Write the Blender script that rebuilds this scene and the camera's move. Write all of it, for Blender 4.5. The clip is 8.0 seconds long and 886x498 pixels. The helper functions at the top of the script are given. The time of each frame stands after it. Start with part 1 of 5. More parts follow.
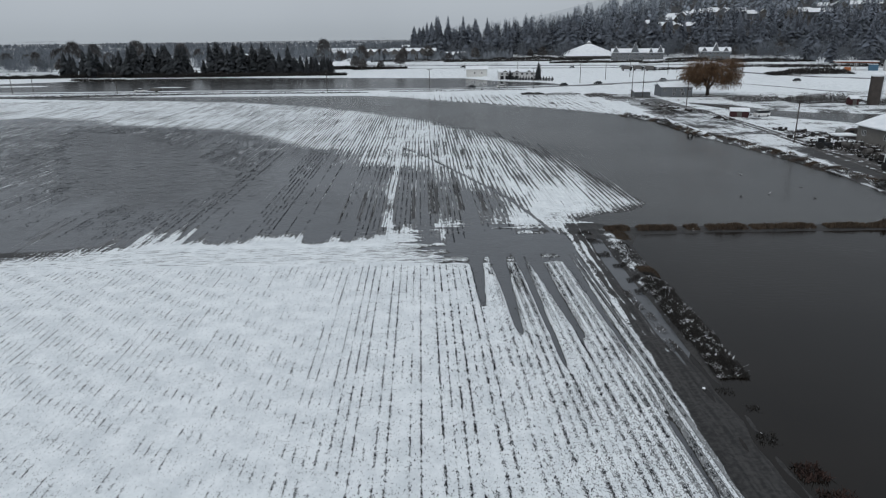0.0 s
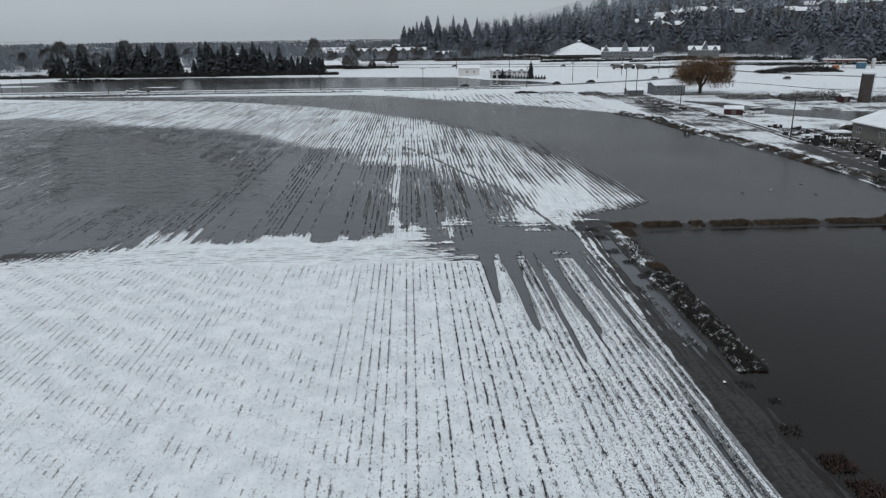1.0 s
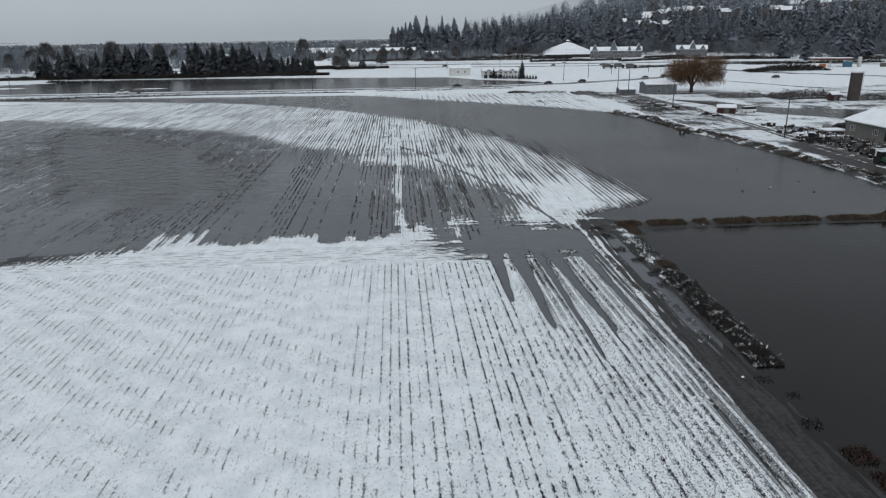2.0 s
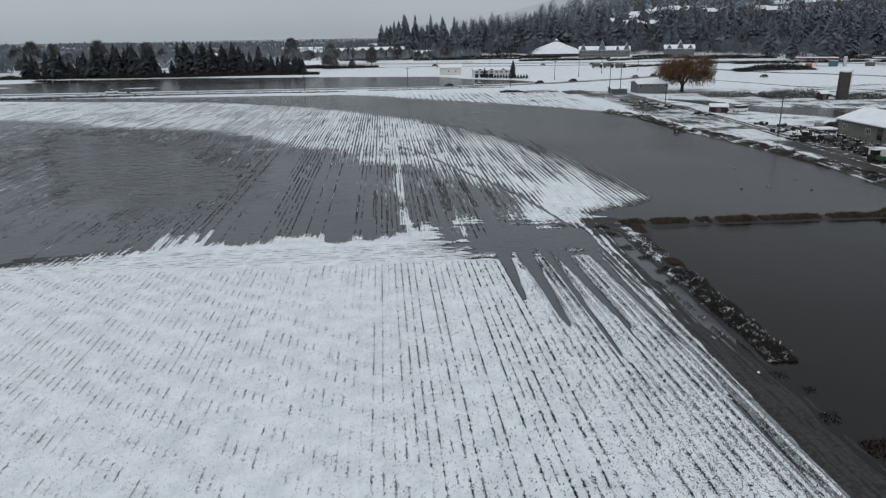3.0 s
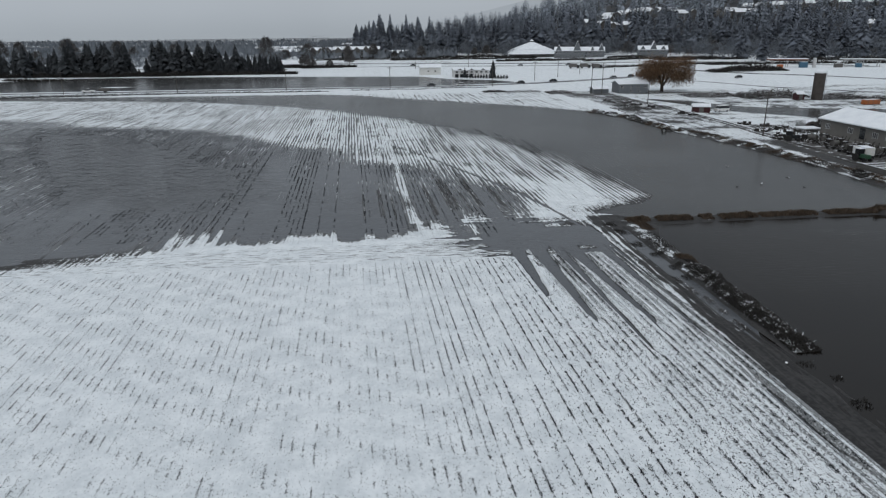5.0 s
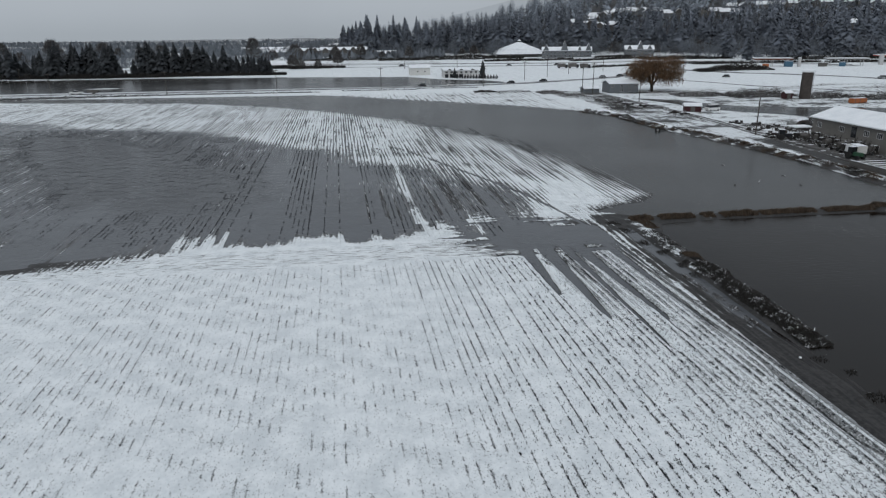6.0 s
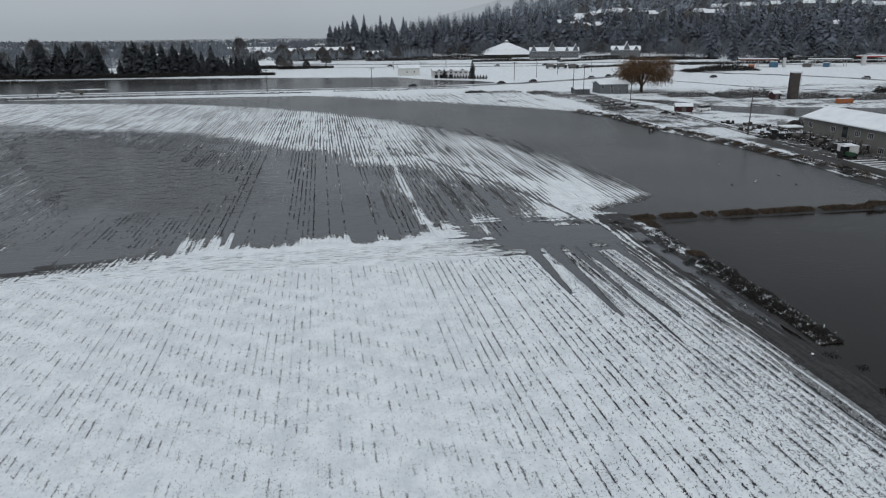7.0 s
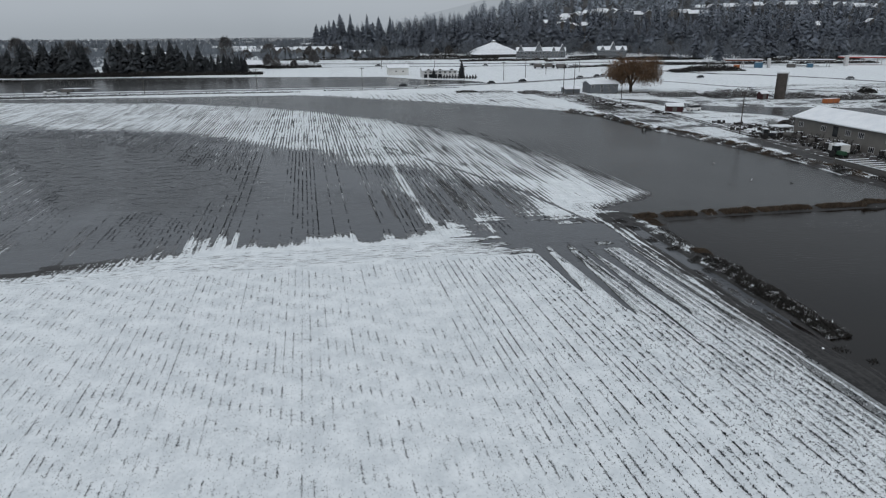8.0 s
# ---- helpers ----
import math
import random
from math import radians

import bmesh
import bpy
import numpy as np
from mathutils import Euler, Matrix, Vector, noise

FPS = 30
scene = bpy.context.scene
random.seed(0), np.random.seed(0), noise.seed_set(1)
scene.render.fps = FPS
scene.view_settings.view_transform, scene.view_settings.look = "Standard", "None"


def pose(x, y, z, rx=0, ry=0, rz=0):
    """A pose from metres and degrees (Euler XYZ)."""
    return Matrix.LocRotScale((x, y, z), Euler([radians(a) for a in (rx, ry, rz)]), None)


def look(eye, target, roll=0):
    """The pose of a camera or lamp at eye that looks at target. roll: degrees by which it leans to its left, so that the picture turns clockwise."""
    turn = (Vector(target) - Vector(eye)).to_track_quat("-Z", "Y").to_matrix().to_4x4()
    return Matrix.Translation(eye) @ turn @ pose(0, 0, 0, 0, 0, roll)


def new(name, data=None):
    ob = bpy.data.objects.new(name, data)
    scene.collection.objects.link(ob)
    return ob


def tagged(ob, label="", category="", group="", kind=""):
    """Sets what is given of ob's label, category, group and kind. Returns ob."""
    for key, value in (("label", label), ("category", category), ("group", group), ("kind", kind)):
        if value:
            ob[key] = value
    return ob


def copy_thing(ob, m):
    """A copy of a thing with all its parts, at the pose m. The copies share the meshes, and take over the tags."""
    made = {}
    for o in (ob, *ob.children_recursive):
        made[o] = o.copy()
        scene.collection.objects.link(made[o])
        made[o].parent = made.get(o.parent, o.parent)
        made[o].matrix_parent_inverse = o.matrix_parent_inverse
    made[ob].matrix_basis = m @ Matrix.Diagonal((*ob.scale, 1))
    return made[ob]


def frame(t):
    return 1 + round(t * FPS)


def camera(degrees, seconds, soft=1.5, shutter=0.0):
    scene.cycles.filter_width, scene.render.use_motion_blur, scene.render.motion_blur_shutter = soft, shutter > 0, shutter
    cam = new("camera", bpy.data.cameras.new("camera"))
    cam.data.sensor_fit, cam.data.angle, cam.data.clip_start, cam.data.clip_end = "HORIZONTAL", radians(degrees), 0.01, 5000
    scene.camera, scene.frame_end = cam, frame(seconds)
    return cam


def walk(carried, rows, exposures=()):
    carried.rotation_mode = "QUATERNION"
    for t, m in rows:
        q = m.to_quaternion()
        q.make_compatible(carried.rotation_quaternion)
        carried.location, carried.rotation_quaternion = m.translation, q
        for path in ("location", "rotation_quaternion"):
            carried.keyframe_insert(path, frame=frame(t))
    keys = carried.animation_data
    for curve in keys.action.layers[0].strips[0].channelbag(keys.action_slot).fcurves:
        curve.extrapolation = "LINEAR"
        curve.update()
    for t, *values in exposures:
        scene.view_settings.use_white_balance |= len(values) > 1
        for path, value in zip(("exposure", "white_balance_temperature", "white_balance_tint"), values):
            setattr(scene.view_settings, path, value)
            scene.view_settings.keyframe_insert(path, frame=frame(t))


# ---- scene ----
cam = camera(67.0, 8.0, soft=1.2)
PATH = [
    (0, (0.86, 0.674, 26.702), (0.879, 2.578, 26.089), -0.6),
    (0.5, (-0.487, 0.6, 26.656), (-0.451, 2.503, 26.042), -0.7),
    (1, (-1.777, 0.449, 26.62), (-1.726, 2.351, 26.005), -0.7),
    (1.5, (-3.083, 0.337, 26.652), (-3.015, 2.239, 26.037), -0.8),
    (3, (-7.026, 0.043, 26.819), (-6.903, 1.941, 26.201), -0.8),
    (3.5, (-8.4, -0.044, 26.846), (-8.256, 1.853, 26.227), -0.7),
    (4, (-9.768, -0.164, 26.842), (-9.604, 1.731, 26.223), -0.6),
    (4.5, (-11.156, -0.253, 26.865), (-10.971, 1.64, 26.246), -0.5),
    (6, (-15.417, -0.434, 27.076), (-15.172, 1.451, 26.457), -0.6),
    (6.5, (-16.809, -0.414, 27.163), (-16.543, 1.469, 26.544), -0.6),
    (7, (-18.252, -0.419, 27.216), (-17.965, 1.461, 26.597), -0.5),
    (7.5, (-19.695, -0.431, 27.253), (-19.387, 1.445, 26.634), -0.5),
    (8, (-21.203, -0.424, 27.245), (-20.872, 1.448, 26.625), -0.3),
]
walk(cam, [(t, look(eye, target, roll)) for t, eye, target, roll in PATH], exposures=((0, 0.07), (3, 0.03), (4.5, -0.01), (8, -0.02)))

# ---- light ----
world = bpy.data.worlds.new("overcast")
scene.world = world
world.use_nodes = True
wn, wl = world.node_tree.nodes, world.node_tree.links
wn.clear()
SUN_UP, SUN_ROUND = radians(50), radians(205)
sky = wn.new("ShaderNodeTexSky")
sky.sky_type, sky.sun_disc = "NISHITA", False
sky.sun_elevation, sky.sun_rotation = SUN_UP, SUN_ROUND
sky.air_density, sky.dust_density = 1.0, 6.0
tc = wn.new("ShaderNodeTexCoord")
sep = wn.new("ShaderNodeSeparateXYZ")
wl.new(tc.outputs["Generated"], sep.inputs[0])
ramp = wn.new("ShaderNodeValToRGB")
ramp.color_ramp.elements[0].position, ramp.color_ramp.elements[0].color = 0.0, (0.345, 0.383, 0.422, 1)
ramp.color_ramp.elements[1].position, ramp.color_ramp.elements[1].color = 1.0, (0.75, 0.81, 0.885, 1)
for p, c in ((0.025, (0.385, 0.425, 0.468)), (0.055, (0.41, 0.45, 0.495)), (0.095, (0.295, 0.325, 0.357)), (0.3, (0.31, 0.34, 0.375)), (0.6, (0.60, 0.65, 0.705))):
    e = ramp.color_ramp.elements.new(p)
    e.color = (*c, 1)
wl.new(sep.outputs["Z"], ramp.inputs[0])
cloud = wn.new("ShaderNodeTexNoise")
cloud.inputs["Scale"].default_value, cloud.inputs["Detail"].default_value = 3.0, 4
cmul = wn.new("ShaderNodeMath")
cmul.operation, cmul.inputs[1].default_value = "MULTIPLY_ADD", 0.22
cmul.inputs[2].default_value = 0.89
wl.new(tc.outputs["Generated"], cloud.inputs["Vector"])
wl.new(cloud.outputs["Fac"], cmul.inputs[0])
cmix = wn.new("ShaderNodeMix")
cmix.data_type, cmix.blend_type = "RGBA", "MULTIPLY"
cmix.inputs["Factor"].default_value = 1.0
wl.new(ramp.outputs["Color"], cmix.inputs["A"])
wl.new(cmul.outputs[0], cmix.inputs["B"])
bg1, bg2, wadd, wout = (wn.new(n) for n in ("ShaderNodeBackground", "ShaderNodeBackground", "ShaderNodeAddShader", "ShaderNodeOutputWorld"))
bg1.inputs["Strength"].default_value = 1.0
bg2.inputs["Strength"].default_value = 0.003
wl.new(cmix.outputs["Result"], bg1.inputs["Color"])
wl.new(sky.outputs["Color"], bg2.inputs["Color"])
wl.new(bg1.outputs[0], wadd.inputs[0])
wl.new(bg2.outputs[0], wadd.inputs[1])
wl.new(wadd.outputs[0], wout.inputs["Surface"])
sun = new("sun", bpy.data.lights.new("sun", "SUN"))
sun.data.energy, sun.data.angle, sun.data.color = 0.5, radians(30), (1.0, 0.97, 0.93)
sun.matrix_world = look((200 * math.sin(SUN_ROUND), 200 * math.cos(SUN_ROUND), 160), (0, 0, 0))
scene.view_settings.exposure = 0.0

# ---- materials ----
def material(name, rough=0.8, metal=0.0, spec=0.5):
    m = bpy.data.materials.new(name)
    m.use_nodes = True
    b = m.node_tree.nodes["Principled BSDF"]
    b.inputs["Roughness"].default_value, b.inputs["Metallic"].default_value = rough, metal
    b.inputs["Specular IOR Level"].default_value = spec
    return m, m.node_tree.nodes, m.node_tree.links, b


class Nodes:
    """Short forms for shader arithmetic."""

    def __init__(self, m):
        self.n, self.l = m.node_tree.nodes, m.node_tree.links

    def put(self, v, s):
        if isinstance(v, (int, float)):
            s.default_value = v
        elif isinstance(v, tuple):
            s.default_value = (*v, 1) if len(v) == 3 and s.type == "RGBA" else v
        else:
            self.l.new(v, s)

    def math(self, op, a, b=0.0, c=0.0):
        k = self.n.new("ShaderNodeMath")
        k.operation = op
        for v, s in zip((a, b, c), k.inputs):
            self.put(v, s)
        return k.outputs[0]

    def mix(self, f, a, b):
        k = self.n.new("ShaderNodeMix")
        k.data_type = "RGBA"
        self.put(f, k.inputs["Factor"]), self.put(a, k.inputs["A"]), self.put(b, k.inputs["B"])
        return k.outputs["Result"]

    def step(self, v, lo, hi, to0=0.0, to1=1.0):
        k = self.n.new("ShaderNodeMapRange")
        k.interpolation_type = "SMOOTHSTEP"
        self.put(v, k.inputs["Value"])
        for s, x in zip(("From Min", "From Max", "To Min", "To Max"), (lo, hi, to0, to1)):
            self.put(x, k.inputs[s])
        return k.outputs["Result"]

    def noise(self, scale, detail=3, vec=None, rough=0.5, stretch=None):
        k = self.n.new("ShaderNodeTexNoise")
        k.inputs["Scale"].default_value, k.inputs["Detail"].default_value, k.inputs["Roughness"].default_value = scale, detail, rough
        vec = vec or self.place()
        if stretch:
            mp = self.n.new("ShaderNodeMapping")
            mp.inputs["Scale"].default_value = stretch
            self.l.new(vec, mp.inputs["Vector"])
            vec = mp.outputs[0]
        self.l.new(vec, k.inputs["Vector"])
        return k.outputs["Fac"]

    def place(self):
        return self.n.new("ShaderNodeNewGeometry").outputs["Position"]

    def local(self):
        return self.n.new("ShaderNodeTexCoord").outputs["Object"]

    def split(self, v):
        k = self.n.new("ShaderNodeSeparateXYZ")
        self.l.new(v, k.inputs[0])
        return k.outputs

    def attr(self, name):
        k = self.n.new("ShaderNodeAttribute")
        k.attribute_name = name
        return k.outputs["Fac"]

    def bump(self, h, strength, distance, b):
        k = self.n.new("ShaderNodeBump")
        k.inputs["Strength"].default_value, k.inputs["Distance"].default_value = strength, distance
        self.l.new(h, k.inputs["Height"])
        self.l.new(k.outputs[0], b.inputs["Normal"])


def plain(name, colour, rough=0.8, metal=0.0, vary=0.25, scale=3.0, bump=0.0):
    """Paint, metal or stone of one colour with grain and stains at two scales."""
    m, n, l, b = material(name, rough, metal)
    k = Nodes(m)
    f = k.math("ADD", k.math("MULTIPLY", k.noise(scale, 4, k.local()), 0.6), k.math("MULTIPLY", k.noise(scale * 9, 3, k.local()), 0.4))
    dark, light = tuple(c * (1 - vary) for c in colour), tuple(min(1, c * (1 + vary)) for c in colour)
    l.new(k.mix(k.step(f, 0.3, 0.7), dark, light), b.inputs["Base Color"])
    if bump:
        k.bump(k.noise(scale * 6, 4, k.local()), bump, 0.05, b)
    return m


def snowy(name, colour, cover=0.5, rough=0.85, vary=0.3, scale=3.0, soft=0.25, snow=(0.74, 0.76, 0.79), rise=0.0):
    """A dark surface dusted with snow where it faces up."""
    m, n, l, b = material(name, rough)
    k = Nodes(m)
    up = k.split(n.new("ShaderNodeNewGeometry").outputs["Normal"])[2]
    f = k.math("ADD", up, k.math("MULTIPLY", k.math("SUBTRACT", k.noise(scale, 3), 0.5), 1.6))
    if rise:  # paler higher up the slope: hill haze painted in with the snow
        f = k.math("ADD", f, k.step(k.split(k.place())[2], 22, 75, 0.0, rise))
    dark, light = tuple(c * (1 - vary) for c in colour), tuple(min(1, c * (1 + vary)) for c in colour)
    body = k.mix(k.step(k.math("ADD", k.math("MULTIPLY", k.noise(scale * 2.3, 3), 0.4), k.math("MULTIPLY", k.noise(0.09, 2), 0.6)), 0.35, 0.65), dark, light)
    l.new(k.mix(k.step(f, 1 - cover - soft, 1 - cover + soft), body, snow), b.inputs["Base Color"])
    return m


def snow_material():
    m, n, l, b = material("snow", 0.7, spec=0.3)
    k = Nodes(m)
    f = k.math("ADD", k.math("MULTIPLY", k.noise(0.35, 4), 0.6), k.math("MULTIPLY", k.noise(4, 4), 0.4))
    l.new(k.mix(k.step(f, 0.3, 0.7), (0.68, 0.71, 0.74), (0.82, 0.84, 0.86)), b.inputs["Base Color"])
    k.bump(k.noise(3, 5), 0.3, 0.1, b)
    return m


def ground_material():
    """Snow over tilled earth: bare mud near the water, stubble lines along the rows, brush ground where it is rough."""
    m, n, l, b = material("snowy_ground", 0.8, spec=0.3)
    k = Nodes(m)
    pos = k.place()
    z = k.split(pos)[2]
    row, tilled, rough, thin, stub, head = (k.attr(a) for a in ("row", "tilled", "rough", "thin", "stub", "head"))
    big, mid, fine, tiny = k.noise(0.05, 3), k.noise(0.5, 4), k.noise(3.2, 4), k.noise(7.5, 4, stretch=(1.25, 0.8, 1))
    streak = k.noise(1.0, 4, stretch=(2.6, 0.22, 1))
    # earth
    earth = k.mix(k.step(k.math("ADD", k.math("MULTIPLY", fine, 0.5), k.math("MULTIPLY", k.noise(1.0, 4, stretch=(2.8, 0.12, 1), rough=0.6), 0.5)), 0.38, 0.62), (0.010, 0.0095, 0.0095), (0.040, 0.038, 0.037))
    slush = k.math("MULTIPLY", k.step(k.split(pos)[1], 83, 88), k.math("MULTIPLY", k.step(z, 0.015, 0.06, 1.0, 0.35), k.math("MULTIPLY", k.step(thin, 0.5, 0.9, 1.0, 0.0), k.step(rough, 0.0, 0.2, 1.0, 0.0))))
    earth = k.mix(slush, earth, (0.135, 0.14, 0.146))
    # snow
    snow = k.mix(k.step(k.math("ADD", k.math("MULTIPLY", mid, 0.6), k.math("MULTIPLY", fine, 0.4)), 0.35, 0.65), (0.63, 0.665, 0.685), (0.775, 0.805, 0.82))
    # how far snow holds above the water line
    wet = k.math("ADD", z, k.math("ADD", k.math("MULTIPLY", k.math("SUBTRACT", streak, 0.5), 0.22), k.math("MULTIPLY", k.math("SUBTRACT", fine, 0.5), k.step(thin, 0.7, 1.0, 0.2, 0.36))))
    # furrows between the rows of the half-drowned part of the field
    furrow = k.math("COSINE", k.math("MULTIPLY", row, 6.2832 / 0.76))
    drowned = k.math("MULTIPLY", k.step(k.split(pos)[1], 96, 116), tilled)
    ragged = k.math("MULTIPLY", k.math("SUBTRACT", k.noise(1.0, 4, stretch=(2.2, 0.035, 1), rough=0.6), 0.48), 0.9)
    ragged = k.math("MULTIPLY", ragged, k.step(z, 0.035, 0.09))
    wet = k.math("ADD", wet, k.math("MULTIPLY", k.math("ADD", ragged, k.math("MULTIPLY", furrow, 0.035)), drowned))
    wet = k.math("ADD", wet, k.math("MULTIPLY", drowned, k.step(k.split(pos)[0], -4, 16, 0.0, -0.035)))
    cover = k.step(wet, 0.058, 0.082)
    # stubble rows in the tilled land
    phase = k.math("FRACT", k.math("ADD", k.math("DIVIDE", row, 0.76), 0.5))
    off = k.math("ABSOLUTE", k.math("SUBTRACT", phase, 0.5))
    line = k.step(k.math("ADD", off, k.math("MULTIPLY", k.math("SUBTRACT", fine, 0.5), 0.07)), 0.02, 0.11, 1.0, 0.0)
    bits = k.noise(5.5, 3, stretch=(1.6, 0.7, 1))
    some = k.step(k.math("ADD", k.math("MULTIPLY", stub, 0.6), k.math("MULTIPLY", k.math("SUBTRACT", bits, 0.5), 3.0)), 0.42, 0.62)
    cover = k.math("MULTIPLY", cover, k.math("SUBTRACT", 1.0, k.math("MULTIPLY", k.math("MULTIPLY", some, line), 0.38)))
    half = k.math("ABSOLUTE", k.math("SUBTRACT", k.math("FRACT", k.math("DIVIDE", row, 0.38)), 0.5))
    extra = k.math("MULTIPLY", k.step(half, 0.04, 0.2, 1.0, 0.0), k.step(k.math("ADD", k.math("MULTIPLY", thin, 0.22), k.math("ADD", k.math("MULTIPLY", streak, 0.5), k.math("MULTIPLY", bits, 0.5))), 0.62, 0.74))
    cover = k.math("MULTIPLY", cover, k.math("SUBTRACT", 1.0, k.math("MULTIPLY", extra, k.math("MULTIPLY", k.step(thin, 0.2, 0.6), k.math("MULTIPLY", tilled, 0.75)))))
    speck = k.step(k.math("ADD", k.math("ADD", tiny, k.math("MULTIPLY", thin, k.step(off, 0.08, 0.36, 0.20, 0.075))), k.math("MULTIPLY", stub, 0.05)), 0.652, 0.69)
    cover = k.math("MULTIPLY", cover, k.math("SUBTRACT", 1.0, k.math("MULTIPLY", speck, k.math("MULTIPLY", tilled, 0.7))))
    # wheel marks across the headland
    marks = k.math("MULTIPLY", k.step(k.math("ADD", k.noise(1.0, 5, stretch=(0.55, 6.5, 1), rough=0.62), k.math("MULTIPLY", k.math("SUBTRACT", head, 1.0), 0.12)), 0.57, 0.60), k.step(head, 0.0, 1.0))
    cover = k.math("MULTIPLY", cover, k.math("SUBTRACT", 1.0, k.math("MULTIPLY", marks, 0.92)))
    # brush and weeds through the snow on rough ground
    weed = k.step(k.math("ADD", k.math("ADD", k.math("ADD", k.math("MULTIPLY", mid, 0.35), k.math("MULTIPLY", streak, 0.3)), k.math("MULTIPLY", fine, 0.35)), k.math("MULTIPLY", rough, 0.36)), 0.63, 0.72)
    cover = k.math("MULTIPLY", cover, k.math("SUBTRACT", 1.0, k.math("MULTIPLY", weed, k.step(rough, 0.05, 0.3))))
    l.new(k.mix(cover, earth, snow), b.inputs["Base Color"])
    l.new(k.step(cover, 0.0, 1.0, 0.62, 0.75), b.inputs["Roughness"])
    k.bump(k.math("ADD", fine, k.math("MULTIPLY", mid, 2.0)), 0.5, 0.12, b)
    return m


def water_material(name, body, ripple=0.16, rough=0.08, spec=0.5, lake=False):
    m, n, l, b = material(name, rough, spec=spec)
    k = Nodes(m)
    b.inputs["IOR"].default_value = 1.33
    f = k.math("ADD", k.math("MULTIPLY", k.noise(0.03, 4), 0.7), k.math("MULTIPLY", k.noise(0.25, 4), 0.3))
    l.new(k.mix(k.step(f, 0.3, 0.7), tuple(c * 0.6 for c in body), tuple(c * 1.3 for c in body)), b.inputs["Base Color"])
    if lake:  # the deep middle of the flooded field
        x, y, _ = k.split(k.place())
        px, py = k.math("ADD", x, 70), k.math("SUBTRACT", y, 157)
        along = k.math("DIVIDE", k.math("ADD", k.math("MULTIPLY", px, -0.56), k.math("MULTIPLY", py, 0.83)), 62)
        across = k.math("DIVIDE", k.math("ADD", k.math("MULTIPLY", px, 0.83), k.math("MULTIPLY", py, 0.56)), 25)
        d = k.math("ADD", k.math("ADD", k.math("MULTIPLY", along, along), k.math("MULTIPLY", across, across)), k.math("MULTIPLY", k.math("SUBTRACT", k.noise(0.06, 4, stretch=(2.5, 0.6, 1)), 0.5), 1.1))
        l.new(k.mix(k.step(d, 0.6, 1.2), tuple(c * 0.62 for c in body), k.mix(k.step(f, 0.25, 0.75), tuple(c * 0.85 for c in body), tuple(c * 1.15 for c in body))), b.inputs["Base Color"])
    gust = k.step(k.noise(0.035, 3), 0.4, 0.65)
    waves = k.math("MULTIPLY", k.noise(1.5, 4, stretch=(0.5, 1.5, 1)), k.math("ADD", k.math("MULTIPLY", gust, 0.8), 0.2))
    if lake:
        swell = k.math("MULTIPLY", k.noise(0.42, 3, stretch=(0.8, 1.0, 1)), k.step(d, 0.6, 1.3, 4.5, 0.6))
        waves = k.math("ADD", waves, swell)
    k.bump(waves, ripple, 0.3, b)
    return m


SNOW = snow_material()
GROUND = ground_material()
WATER = water_material("grey_flood_water", (0.034, 0.034, 0.033), 0.2, 0.2)
WATER_SHALLOW = water_material("slushy_shallow_water", (0.088, 0.093, 0.101), 0.4, 0.1, lake=True)
WATER_BROWN = water_material("brown_flood_water", (0.0085, 0.0066, 0.0053), 0.2, 0.1, 0.25)
FIR = snowy("fir_needles", (0.017, 0.021, 0.024), -0.2, scale=0.4, soft=0.5, snow=(0.085, 0.092, 0.105))
# hill firs: real snow dusting, with distance haze mixed into both colours
FIR_SNOW_HAZE = snowy("snow_dusted_hazy_fir", (0.044, 0.053, 0.070), -0.1, vary=0.4, scale=0.1, soft=0.85, snow=(0.235, 0.265, 0.312), rise=1.3)
FIR_HAZE = snowy("haze_pale_fir", (0.145, 0.168, 0.20), -0.1, vary=0.3, scale=0.08, soft=0.8, snow=(0.28, 0.315, 0.36), rise=1.2)
# woods on the plain: distance haze painted in as a paler base colour
HAZE_FAR = snowy("far_hazy_woods", (0.15, 0.168, 0.19), 0.15, scale=0.05, soft=0.6, snow=(0.27, 0.295, 0.325))
# grey twigs, lightened and blued further to paint the hill's haze
GREY_TWIGS = snowy("grey_winter_twigs", (0.108, 0.12, 0.137), -0.1, vary=0.35, scale=0.12, soft=0.6, snow=(0.2, 0.21, 0.225), rise=0.5)
BARK = plain("bark", (0.06, 0.05, 0.042), 0.9, scale=1.0)
TWIG = snowy("bare_twigs", (0.075, 0.07, 0.068), 0.1, scale=0.7)
WILLOW = plain("willow_twigs", (0.135, 0.078, 0.042), 0.85, vary=0.45, scale=0.5)
RUSSET = plain("dead_russet_bush", (0.034, 0.017, 0.013), 0.9, vary=0.4, scale=1.2)
REED = plain("dry_reed", (0.075, 0.054, 0.037), 0.9, vary=0.45, scale=1.2)
STUBBLE = plain("old_stalks", (0.017, 0.020, 0.025), 0.9, vary=0.4, scale=2.0)
BRAMBLE = snowy("bramble", (0.022, 0.020, 0.018), 0.08, scale=1.1, soft=0.06)
WALL_WHITE = plain("white_siding", (0.62, 0.62, 0.60), 0.7, vary=0.1)
WALL_PALE = plain("pale_grey_stucco", (0.56, 0.56, 0.56), 0.8, vary=0.12)
WALL_GREY = plain("grey_siding", (0.13, 0.142, 0.155), 0.7, vary=0.15)
WALL_BEIGE = plain("beige_stucco", (0.17, 0.162, 0.15), 0.85, vary=0.15, scale=0.6)
WALL_DARK = plain("dark_siding", (0.10, 0.095, 0.09), 0.8)
WALL_RED = plain("red_barn_boards", (0.04, 0.009, 0.011), 0.8, vary=0.3)
